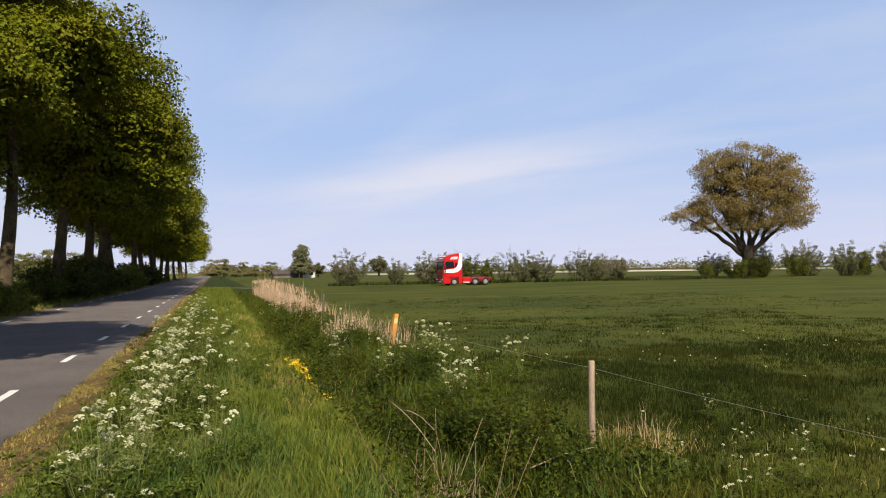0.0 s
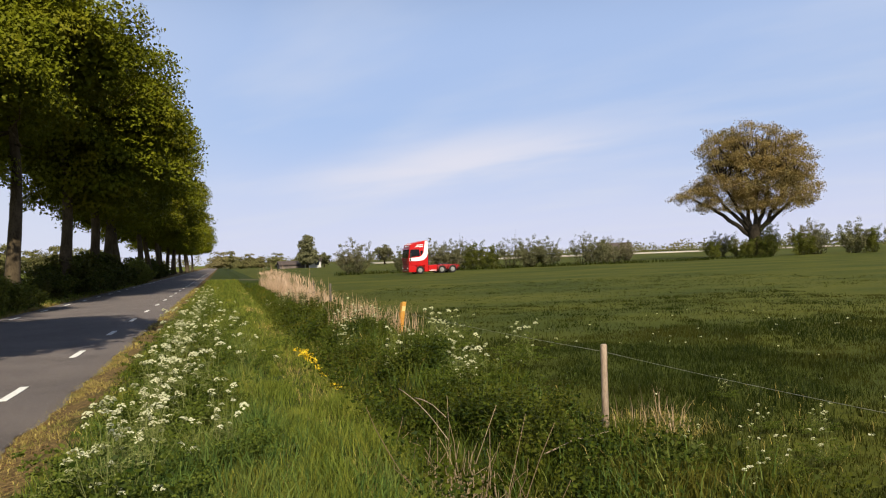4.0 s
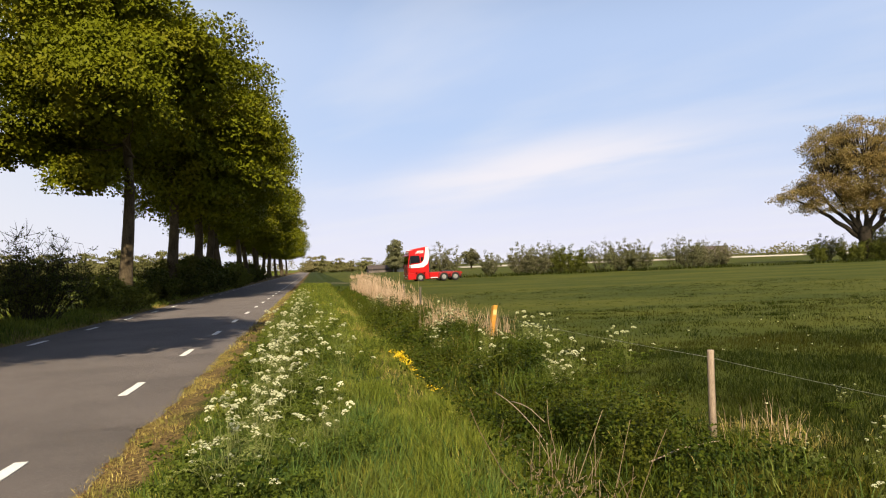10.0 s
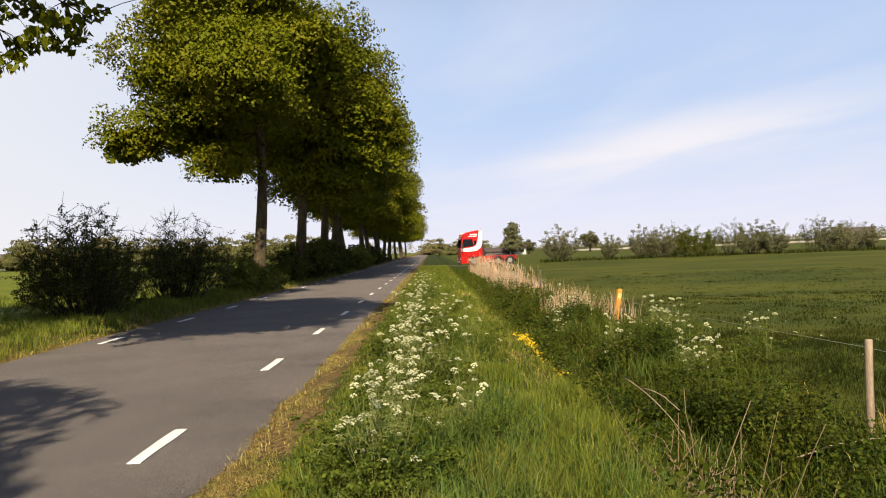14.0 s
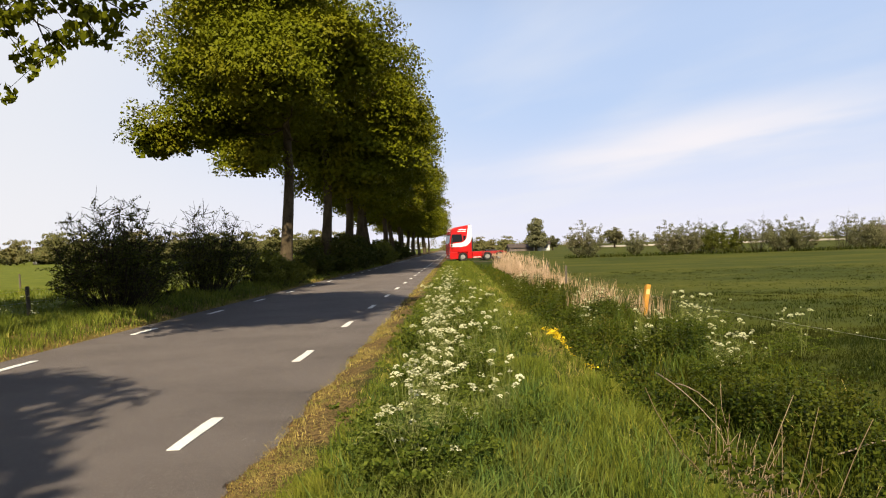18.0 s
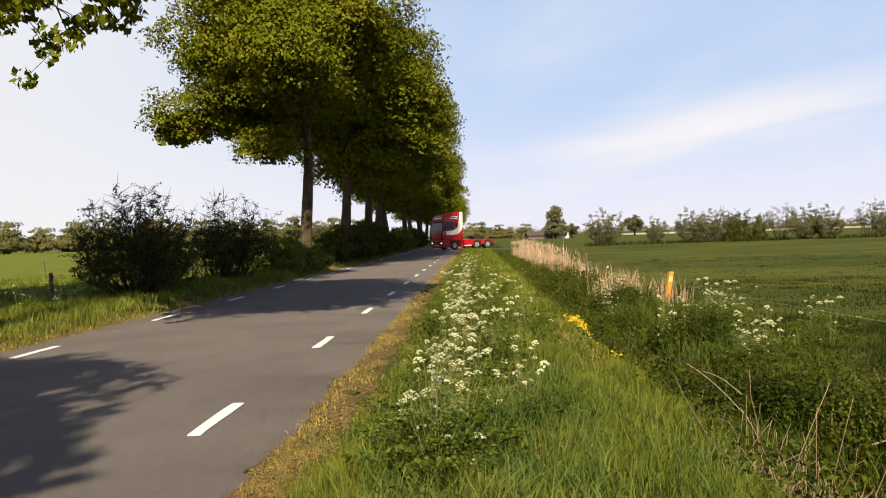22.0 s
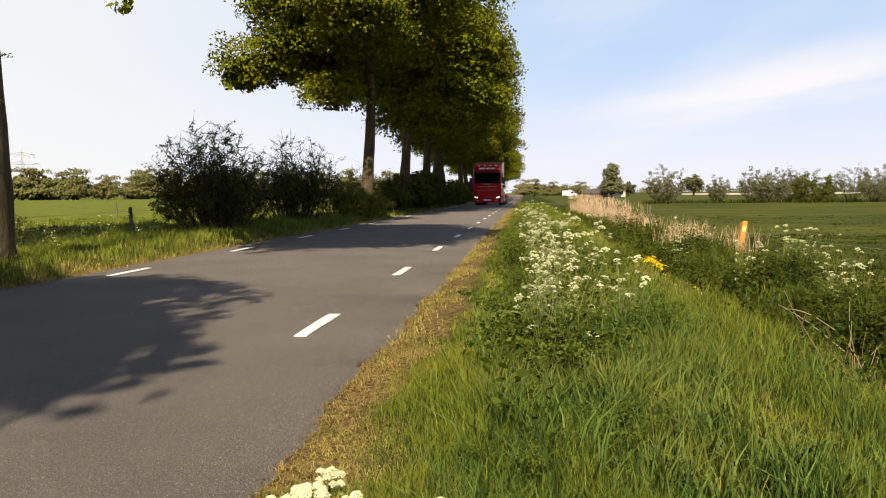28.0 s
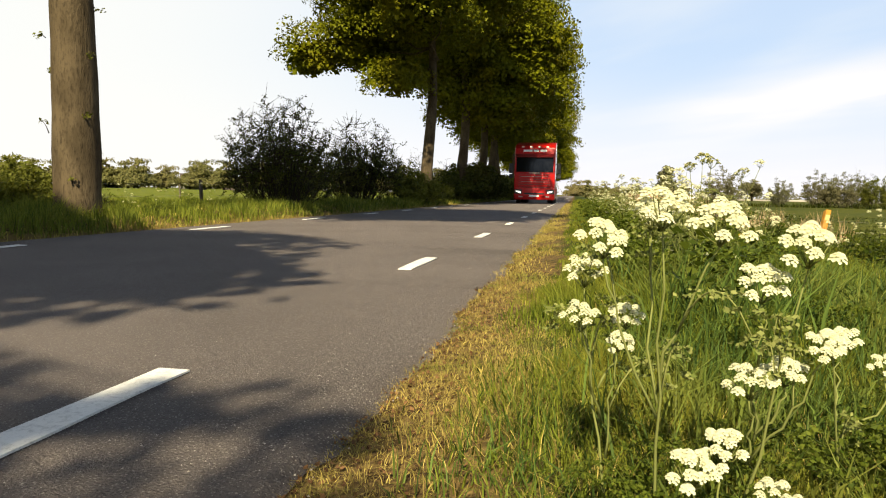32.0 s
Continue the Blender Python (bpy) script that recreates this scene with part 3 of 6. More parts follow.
def build_trees():
    x0 = -7.9
    lob_a = [(-0.9, 0, 11.2, 4.6, 5.4, 4.7), (-3.5, 0, 10.4, 2.4, 2.8, 2.2), (-2.6, 0, 12.8, 2.4, 3.0, 2.2), (2.8, 0, 10.2, 2.5, 3.2, 2.1), (-5.6, -0.3, 6.7, 1.9, 2.1, 1.3), (-3.4, 0, 7.2, 2.3, 2.4, 1.5), (-1.3, -0.2, 5.8, 1.8, 2.1, 1.4), (0.4, -4.4, 7.9, 2.3, 2.1, 1.4), (0, 0.4, 14.0, 2.4, 2.8, 2.2)]
    lob_b = [(0.4, 0, 11.2, 5.6, 5.5, 4.6), (3.2, 0.4, 8.4, 3.2, 3.6, 2.8), (-3.4, 0.4, 9.2, 3.0, 3.2, 2.4), (-0.8, 0, 14.8, 2.0, 2.4, 2.2), (1.6, 1.8, 6.2, 3.4, 3.2, 2.2)]
    lob_c = [(0.3, 0, 9.2, 6.4, 5.8, 4.9), (2.9, 0, 6.8, 4.0, 3.8, 2.8), (-2.4, 0, 6.6, 3.6, 3.8, 2.4), (0.2, 0, 13.0, 3.0, 3.0, 2.0)]
    # crowns out of view, lobes placed so their shade falls on road and verge
    lob_n = [(3.4, -2.2, 9.9, 2.9, 3.3, 3.2), (1.4, -1.4, 11.0, 2.4, 2.4, 1.8), (0, 0, 11.8, 2.0, 2.0, 1.6), (-0.8, -0.6, 9.2, 2.6, 2.6, 2.2), (-0.6, 1.8, 9.6, 2.2, 2.2, 1.8), (-0.4, 3.2, 11.6, 2.4, 2.2, 1.8), (0.4, 4.6, 13.4, 2.2, 2.4, 1.6)]
    lob_m = [(2.9, 0.3, 9.9, 2.2, 1.2, 1.1), (4.1, -0.4, 8.4, 2.1, 1.2, 1.0), (2.4, -0.3, 9.0, 2.0, 1.4, 1.2), (1.2, 0, 9.3, 1.9, 1.4, 1.5), (0, 0, 10.8, 1.5, 1.3, 1.2)]
    a = tree("roadside_tree", 11, 15.5, 0.30, 3.6, lob_a, 120, 2000, 0.15, 0.4, LEAF_TREE, limbs=34, fill=5200, domes=(0.9, 2.2), bow=0.14, label="tall roadside tree with a low leafy branch and yellow-green crown", group=ROW)
    a.matrix_basis = pose(x0, 32.4, 0.1)
    b = tree("roadside_tree", 12, 18.0, 0.33, 3.8, lob_b, 100, 1250, 0.19, 0.38, LEAF_TREE, limbs=28, fill=3600, domes=(1.0, 2.3), bow=0.2, lean=(0.6, -0.3), label=ROAD_TREE, group=ROW)
    b.matrix_basis = pose(x0 - 0.1, 42.0, 0.1)
    near = tree("roadside_tree", 13, 15.0, 0.325, 5.0, lob_n, 270, 260, 0.28, 0.5, LEAF_TREE, limbs=30, fill=900, domes=(0.8, 1.6), flare=1.1, label="thick brown roadside tree with a high leafy crown", group=ROW)
    near.matrix_basis = pose(-8.15, 9.1, 0.1, 0, 0, 5)
    rng = np.random.default_rng(78)
    for a, z in ((200, 1.2), (330, 1.35), (215, 2.5), (20, 2.9), (190, 3.3), (300, 0.5), (240, 0.4), (170, 2.0), (345, 2.2)):
        f = np.array([math.cos(radians(a)) * 0.3, math.sin(radians(a)) * 0.3, z])
        L = rng.uniform(0.15, 0.55)
        tip = f * [1 + L, 1 + L, 1] + [0, 0, rng.uniform(0.0, 0.6) * L]
        shoot = part("shoot", np_mesh("shoot", *tube(bent(f, tip, (0, 0, 0.03), 5), np.linspace(0.008, 0.002, 5), 5)), TWIG, near)
        part("foliage", np_mesh("foliage", *leaves(rng, bent(f, tip, (0, 0, 0.03), 5)[2:], 4, 0.06, 0.055)), LEAF_SHRUB_LIGHT, shoot)
    c = tree("roadside_tree", 14, 14.5, 0.32, 3.8, lob_c, 150, 420, 0.2, 0.48, LEAF_TREE, limbs=16, fill=900, domes=(0.9, 1.7), bow=0.2, label=ROAD_TREE, group=ROW)
    c.matrix_basis = pose(x0, 77.6, 0.1, 0, 0, 70)
    for y, rz in ((49.6, 350), (55.5, 20), (61.5, 200)):
        copy_thing(b, pose(x0 + 0.1, y, 0.1, 0, 0, rz))
    # unseen tree added behind the camera, its crown shaped by the shade wanted
    behind = tree("roadside_tree", 15, 12.6, 0.3, 5.0, lob_m, 110, 260, 0.26, 0.5, LEAF_TREE, limbs=16, fill=600, domes=(0.7, 1.4), label="thick brown roadside tree, unseen, its small leafy crown added to shade the road", group=ROW)
    behind.matrix_basis = pose(-9.0, -5.2, 0.1)
    # two copies added outside the view, the nearer one to cast shade
    copy_thing(near, pose(-9.2, -26.0, 0.1, 0, 0, 178))
    copy_thing(near, pose(-13.2, 8.6, 0.1, 0, 0, 176))
    for i, y in enumerate((86.5, 95.5, 105, 116, 128, 141, 155, 172, 190, 212)):
        t = copy_thing(c, pose(x0 + 0.3 * math.sin(i * 2.1), y, 0.1, 0, 0, 47 * i))
        t.scale = (1, 1, 0.92 + 0.1 * math.sin(i * 1.7))
    hanging_branch(77, (-7.7, 9.1, 5.6), ((-4.3, 8.9, 4.55), (-5.2, 8.8, 4.0), (-4.75, 9.1, 4.3), (-5.9, 9.0, 4.4), (-5.6, 8.4, 4.2), (-5.0, 8.2, 4.6)), 4, 0.25, 28)
    # unseen branch, added only to drop a small shadow at the road edge
    hanging_branch(79, (-8.9, -5.2, 6.6), ((-2.3, -5.3, 6.2), (-1.95, -5.45, 6.35), (-1.6, -5.3, 6.05), (-1.8, -5.7, 6.1), (-1.65, -5.95, 6.15)), 7, 0.22, 24)


def hanging_branch(seed, foot, ends, bare, spread, per):
    """Low branches of a roadside tree that reach out over the road, one in view and one unseen for its shadow, leafy
    past the point bare.
    """
    rng = np.random.default_rng(seed)
    root = tagged(new("overhanging_branch"), "leafy branch hanging low from a roadside tree, also placed unseen to cast shade", "branch")
    pieces, tips = [], []
    for e in ends:
        B = bent(foot, e, (0.2, 0, 0.45), 9, rng, 0.05)
        pieces.append(tube(B, np.linspace(0.05, 0.006, 9), 5))
        for p in B[bare:]:
            for _ in range(3):
                q = p + rng.normal(0, spread, 3) - [0, 0, 0.1]
                pieces.append(tube(bent(p, q, (0, 0, 0.03), 3), np.linspace(0.008, 0.003, 3), 4))
                tips.append(q)
    part("branchwork", np_mesh("branchwork", *joined(pieces)), TWIG, root)
    part("foliage", np_mesh("foliage", *leaves(rng, np.array(tips), per, 0.17, 0.115, droop=0.9)), LEAF_TREE, root)


build_trees()


def build_willow():
    rng = np.random.default_rng(21)
    root = tagged(new("willow_tree"), "broad old willow with golden-brown spring leaves and spreading limbs", "tree")
    root.matrix_basis = pose(89, 100, FIELD_Z, 0, 0, -41.7)
    lobes = [(-4.8, 0, 18.0, 4.2, 4.6, 4.4), (0.2, 0, 18.6, 6.0, 5.4, 4.7), (5.0, 0, 16.0, 5.0, 5.2, 5.0), (7.6, 0, 11.2, 3.0, 3.8, 3.8), (0, 0, 14.0, 8.0, 5.4, 4.0), (-4.4, 0, 12.2, 4.6, 4.2, 2.4), (-9.6, 0, 11.2, 3.8, 3.0, 1.6), (3.4, 0, 9.8, 5.0, 4.4, 2.6), (-4.4, 0, 9.0, 5.0, 3.0, 1.3), (0, 0.5, 9.6, 4.0, 3.0, 2.4)]
    # leaders that part near the ground and run up into the crown
    tops = [(-11.5, 0.4, 11.4), (-7.5, 0.5, 13.0), (-5.6, -0.5, 15.5), (-2.2, 0.8, 18.0), (0.8, -0.6, 19.0), (3.6, 0.6, 17.0), (6.4, -0.4, 14.0), (8.2, 0.3, 11.0)]
    spine = []
    P = bent((0.1, 0, -0.4), (-0.1, 0, 5.6), (0.12, 0, 0), 8)
    part("trunk", np_mesh("trunk", *tube(P, np.array([1.5, 1.2, 1.05, 1.0, 0.98, 1.0, 0.95, 0.7]), 14)), TWIG, root, smooth=True)
    for i, top in enumerate(tops):
        base = (0.12 * (i - 3), 0.1 * (i % 2), 3.6 + 0.5 * (i % 3))
        B = bent(base, top, (0.05 * top[0], 0, -0.07 * top[2] + 0.16 * abs(top[0])), 12, rng, 0.14)
        B[0] = base
        spine.append(B)
        part("leader", np_mesh("leader", *tube(B, np.linspace(0.46, 0.06, 12), 9)), TWIG, root, smooth=True)
    spine = np.concatenate([B[3:10] for B in spine])
    ends, C = boughs(rng, lobes, 760, 8, 1.6, 0.45)
    for e in ends[:260]:
        a = spine[np.argmin(np.linalg.norm((spine - e) * [1, 1, 0.8], axis=1) + 3.0 * (spine[:, 2] > e[2] - 1.0) + rng.uniform(0, 2.5, len(spine)))]
        L = np.linalg.norm(e - a)
        B = bent(a, e, (0, 0, -0.05 * L), 6, rng, 0.03 * L)
        part("limb", np_mesh("limb", *tube(B, np.linspace(0.13, 0.03, 6), 5)), TWIG, root, smooth=True)
    part("crown", np_mesh("crown", *leaves(rng, C, 15, 0.75, 0.23, droop=0.9, up=0.5)), LEAF_WILLOW, root)
    for i, (x, y, h, r) in enumerate(((-2.6, -0.6, 4.6, 2.4), (2.6, -0.4, 6.2, 2.2), (0.4, -1.6, 3.6, 2.6))):
        bush = shrub("willow_underbush", 24 + i, h, r, 26, 260, 10, 0.2, 0.4, LEAF_SHRUB, "dark bush growing round the foot of the willow", 0.02)
        bush.matrix_basis = root.matrix_basis @ pose(x, y, 0)


def shrub(name, seed, h, r, stems, clumps, per, leaf, spread, leaf_mat, label, low=0.15, group="", twiggy=2, category="shrub", open_top=0.0):
    """A shrub of many stems that fan out from the ground, leafy along their length."""
    rng = np.random.default_rng(seed)
    root = tagged(new(name), label, category, group)
    pieces, pts = [], []
    for _ in range(stems):
        a = rng.uniform(0, 2 * np.pi)
        q = rng.uniform(0, 1) ** 0.6
        base = np.array([np.cos(a), np.sin(a), 0]) * r * 0.45 * q * rng.uniform(0.3, 1)
        tip = np.array([np.cos(a) * r * q, np.sin(a) * r * q, h * math.sqrt(1 - 0.92 * q ** 2) * rng.uniform(0.12, 1.0) ** 0.5])
        B = bent(base - [0, 0, 0.15], tip, (np.cos(a) * r * 0.08, np.sin(a) * r * 0.08, 0.06 * h), 7, rng, 0.014 * h)
        pieces.append(tube(B, np.linspace(0.007 + 0.0025 * h, 0.002, 7), 4))
        for _ in range(twiggy):
            i = rng.integers(3, 7)
            e = B[i] + rng.normal(0, 0.06 * h, 3) + [0, 0, 0.04 * h]
            pieces.append(tube(bent(B[i], e, (0, 0, 0), 3), np.linspace(0.009, 0.003, 3), 4))
            pts += [B[i] * (1 - s) + e * s for s in (0.4, 0.75, 1.0)]
        pts += [B[0] * (1 - s) + B[-1] * s + (0, 0, 0.05) for s in rng.uniform(low, 1, 5)] + [p for p in B[2:]]
    pts = np.array(pts)
    pts = pts[(pts[:, 2] > low * h) & (pts[:, 2] < 0.97 * h)]
    if open_top:
        pts = pts[rng.uniform(0, 1, len(pts)) < np.interp(pts[:, 2] / h, [0.45, 0.7], [1.0, 1 - open_top])]
    pts = pts[rng.choice(len(pts), min(clumps, len(pts)), replace=False)]
    part("branchwork", np_mesh("branchwork", *joined(pieces)), TWIG, root)
    part("foliage", np_mesh("foliage", *leaves(rng, pts, per, spread, leaf)), leaf_mat, root)
    return root


def build_left_shrubs():
    lab = "dark twiggy roadside shrub with small young leaves"
    def at(ob, x, y, rz=0, s=1.0):
        ob.matrix_basis = pose(x, y, float(ground_z(x, y)), 0, 0, rz)
        ob.scale = (s, s, s)
        return ob
    a = at(shrub("roadside_shrub", 31, 2.8, 1.5, 130, 2600, 7, 0.05, 0.09, LEAF_SHRUB, lab, 0.02, twiggy=9, open_top=0.55), -8.6, 17.3, 0, 1.04)
    b = at(shrub("roadside_shrub", 32, 2.9, 1.5, 120, 2300, 7, 0.05, 0.09, LEAF_SHRUB, lab, 0.02, twiggy=9, open_top=0.6), -8.5, 23.2, 0, 1.1)
    c = at(shrub("roadside_shrub", 33, 2.7, 1.5, 40, 150, 14, 0.07, 0.2, LEAF_SHRUB, "nearly bare twiggy shrub under the trees", 0.2), -8.7, 28.6)
    low = at(shrub("low_shrub", 34, 1.5, 1.5, 30, 240, 20, 0.095, 0.22, LEAF_SHRUB_LIGHT, "low yellow-green shrub at the foot of a tree", 0.05), -7.6, 28.4)
    dark = at(shrub("hedge_shrub", 35, 2.2, 1.7, 30, 220, 24, 0.16, 0.36, LEAF_SHRUB, "dense dark hedge shrub in the shade of the trees", 0.02), -7.6, 37.0, 0, 0.6)
    for x, y, rz, s in ((-8.0, 39.0, 40, 0.8), (-7.8, 42.5, 120, 1.0), (-7.7, 45.5, 200, 1.1), (-7.8, 49, 280, 1.1), (-7.6, 52.5, 20, 1.15), (-7.7, 56.5, 75, 1.1), (-7.5, 72.5, 60, 1.1), (-7.6, 90, 0, 1.1), (-7.6, 100, 90, 1.0)):
        at(copy_thing(dark, pose(0, 0, 0)), x, y, rz, s)
    for x, y, rz, s in ((-7.6, 30.6, 100, 0.8), (-7.4, 65.5, 30, 1.55), (-7.5, 67.6, 160, 1.5), (-9.05, 9.3, 40, 0.55), (-9.5, 9.9, 0, 0.65), (-9.6, 8.6, 40, 0.5), (-11.2, 8.8, 140, 0.6)):
        at(copy_thing(low, pose(0, 0, 0)), x, y, rz, s)
    for x, y, rz, s in ((-9.2, 35, 30, 1.0), (-9.4, 39, 100, 0.95), (-9.3, 45, 170, 1.0), (-10.0, 26.5, 60, 0.9), (-10.6, 12.4, 60, 0.4)):
        at(copy_thing(c, pose(0, 0, 0)), x, y, rz, s)
    a2 = copy_thing(a, pose(0, 0, 0))
    at(a2, -9.6, 20.6, 130, 0.7)


build_left_shrubs()
build_willow()


def build_field_shrubs():
    """Bushes along the far side of the meadow."""
    g = "bushes along the meadow edge"
    def at(ob, x, y, rz=0, s=1.0, sz=None):
        ob.matrix_basis = pose(x, y, FIELD_Z, 0, 0, rz)
        ob.scale = (s, s, sz or s)
        return ob
    tall = at(shrub("meadow_bush", 41, 5.3, 2.6, 34, 520, 16, 0.15, 0.3, LEAF_MID_HAZY, "grey-green leafy bush at the meadow edge", 0.03, g), 16.6, 90.5)
    bare = at(shrub("meadow_bush", 42, 4.9, 2.3, 44, 260, 12, 0.12, 0.25, LEAF_MID_HAZY, "half-bare twiggy bush at the meadow edge", 0.25, g, 3), 39.0, 91)
    full = at(shrub("meadow_bush", 43, 4.2, 2.5, 26, 460, 15, 0.16, 0.32, LEAF_SHRUB_LIGHT, "rounded light green bush at the meadow edge", 0.02, g), 34.4, 93)
    for x, y, rz, s in ((28.6, 94, 20, 0.95), (31.0, 93.5, 140, 0.9), (24.5, 96, 60, 0.75), (42.5, 92, 200, 0.95), (44.6, 91, 300, 0.9), (54.0, 94, 10, 0.95), (57.0, 96, 250, 0.85), (62.0, 98, 80, 0.8), (88, 108, 10, 1.0), (95, 104, 60, 1.2), (101, 100, 120, 1.35), (107, 96, 200, 1.3), (113, 92, 260, 1.35), (119, 88, 300, 1.4), (125, 84, 20, 1.4)):
        at(copy_thing(tall, pose(0, 0, 0)), x, y, rz, s)
    for x, y, rz, s in ((33, 95, 90, 1.0), (51.5, 93.5, 30, 1.05), (59.5, 97, 170, 0.9), (104, 101, 210, 1.3)):
        at(copy_thing(bare, pose(0, 0, 0)), x, y, rz, s)
    for x, y, rz, s in ((36.6, 92, 40, 0.9), (30, 95, 160, 0.7), (86.6, 98.4, 30, 0.75), (90.5, 99, 120, 0.8), (98, 99, 200, 1.1), (110, 95, 20, 1.2), (82.5, 103, 270, 0.8)):
        at(copy_thing(full, pose(0, 0, 0)), x, y, rz, s)


build_field_shrubs()


# ---------------------------------------------------------------- far distance
def build_far():
    rng = np.random.default_rng(51)
    # woods round the horizon, a loose band of crowns
    pts = []
    for az in np.arange(-180, 180, 0.42):
        d = 500 + 90 * math.sin(az * 0.11) + rng.uniform(-60, 60)
        if rng.uniform() < 0.12:
            continue
        x, y = d * math.sin(radians(az)), d * math.cos(radians(az))
        hgt = rng.uniform(4, 8) * (1.15 if az < 0 else 0.8)
        for _ in range(5):
            pts.append((x + rng.normal(0, 3), y + rng.normal(0, 3), hgt * rng.uniform(0.05, 0.85)))
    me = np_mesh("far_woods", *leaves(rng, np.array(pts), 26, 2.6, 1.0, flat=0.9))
    tagged(part("far_woods", me, LEAF_FAR_HAZY), "hazy band of distant woods on the horizon", "woods", kind="stuff")
    # single far trees
    g = "far field trees"
    poplar = tree("far_tree", 52, 10.5, 0.4, 1.5, [(0, 0, 5.8, 2.4, 2.4, 4.2), (0.5, 0, 3.2, 3.4, 3.2, 2.6)], 90, 90, 0.5, 0.7, LEAF_MID_HAZY, limbs=8, domes=(0.8, 1.4), fill=500, label="tall dark tree beside a distant farm", group=g)
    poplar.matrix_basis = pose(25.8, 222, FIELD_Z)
    rnd = tree("far_tree", 53, 6.6, 0.35, 1.3, [(0, 0, 3.7, 3.4, 3.4, 2.7)], 260, 14, 0.65, 0.8, LEAF_MID_HAZY, limbs=8, bough=1.2, inner=0.2, label="round dark tree standing in a distant field", group=g, each=5)
    rnd.matrix_basis = pose(57, 250, FIELD_Z)
    copy_thing(rnd, pose(31.5, 225, FIELD_Z, 0, 0, 40)).scale = (0.65, 0.65, 0.65)
    hazy = [(8, 300, 0.5), (13, 330, 0.65), (-1.0, 320, 0.75), (4.0, 340, 0.8), (22, 300, 0.6), (36, 330, 0.65), (46, 340, 0.5), (17, 318, 0.5)]
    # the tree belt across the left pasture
    belt = tree("far_tree", 54, 11.0, 0.4, 2.0, [(0, 0, 5.4, 5.6, 5.6, 4.6), (0, 0, 2.4, 7.4, 7.4, 2.6)], 60, 110, 0.7, 1.3, LEAF_FAR_HAZY, limbs=4, domes=(1.2, 2.6), fill=160, label="spring-green tree in the far belt beyond the pasture", group="far tree belt")
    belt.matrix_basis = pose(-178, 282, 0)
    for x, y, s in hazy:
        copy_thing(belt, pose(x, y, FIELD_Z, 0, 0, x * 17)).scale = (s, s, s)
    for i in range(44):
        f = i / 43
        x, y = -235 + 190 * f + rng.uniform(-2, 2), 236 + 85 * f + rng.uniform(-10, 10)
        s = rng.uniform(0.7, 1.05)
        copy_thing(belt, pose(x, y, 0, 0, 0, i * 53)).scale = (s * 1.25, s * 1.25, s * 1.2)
    roof_m = surface("far_roof", (0.0532, 0.038, 0.0342), (0.076, 0.057, 0.0494), 1.0, 0.8, 0.1)
    wall_m = surface("far_wall", (0.4712, 0.456, 0.4256), (0.532, 0.5168, 0.4864), 1.0, 0.8, 0.1)
    dark_m = plain("far_opening", (0.05, 0.055, 0.06), 0.2)
    dark_wall = surface("far_barn_wall", (0.0988, 0.076, 0.0684), (0.152, 0.1216, 0.1064), 1.0, 0.8, 0.1)

    def house(x, y, w, d, eave, ridge, rz, wall, label, z=FIELD_Z, name="farmhouse"):
        root = tagged(new(name), label, "building")
        root.matrix_basis = pose(x, y, z, 0, 0, rz)
        bm = bmesh.new()
        bm_prism(bm, [(-d / 2, -0.3), (d / 2, -0.3), (d / 2, eave), (0, ridge), (-d / 2, eave)], -w / 2, w / 2)
        part("wall", bm, wall, root)
        for s in (-1, 1):
            bm = bmesh.new()
            bm_prism(bm, [(s * (d / 2 + 0.4), eave - 0.25), (s * (d / 2 + 0.4), eave + 0.02), (0, ridge + 0.3), (0, ridge + 0.03)], -w / 2 - 0.3, w / 2 + 0.3)
            part("roof", bm, roof_m, root)
        for i in range(max(2, int(w / 4))):
            bm = bmesh.new()
            cx = -w / 2 + (i + 0.5) * w / max(2, int(w / 4))
            bm_box(bm, cx - 0.6, cx + 0.6, -d / 2 - 0.05, -d / 2 + 0.05, 0.8, min(eave - 0.3, 2.2))
            part("window", bm, dark_m, root)
        return root

    house(21.5, 229, 8, 5, 1.3, 2.1, 4, dark_wall, "low dark farm barn behind the reeds", name="barn")
    house(27.8, 224, 5, 4, 2.2, 3.4, -5, wall_m, "small white farm shed beside a tall tree", name="shed")
    house(183, 300, 16, 9, 2.6, 5.6, -30, dark_wall, "distant barn with a grey roof across the meadow", name="barn")
    house(-168, 285, 9, 7, 3.0, 6.5, 30, wall_m, "white farmhouse among the far trees", 0)
    house(-197, 268, 12, 7, 3.0, 6.0, 35, wall_m, "pale farmhouse among the far trees", 0)
    house(-150, 296, 14, 8, 2.6, 5.5, 28, dark_wall, "brown barn among the far trees", 0, "barn")
    # pale strip of stubble far across the meadow
    pale = surface("pale_stubble", (0.38, 0.342, 0.2736), (0.4408, 0.4028, 0.3344), 0.05, 0.9, 0.1)
    for x0, x1, y0, y1 in ((64, 130, 300, 330), (150, 330, 296, 330)):
        V = np.array([(x0, y0, 0), (x1, y0, 0), (x1 + 20, y1, 0.4), (x0 + 4, y1, 0.4)], float) + [0, 0, FIELD_Z + 0.25]
        me = np_mesh("stubble_field", np.concatenate([V, V - [0, 0, 0.4]]), [[0, 1, 2, 3], [7, 6, 5, 4], [0, 4, 5, 1], [1, 5, 6, 2], [2, 6, 7, 3], [3, 7, 4, 0]])
        tagged(part("stubble_field", me, pale), "pale dry strip of land beyond the meadow", "field", kind="structure")
    # electricity pylon on the left horizon
    steel = plain("pylon_steel", (0.42, 0.44, 0.46), 0.6, 0.3)
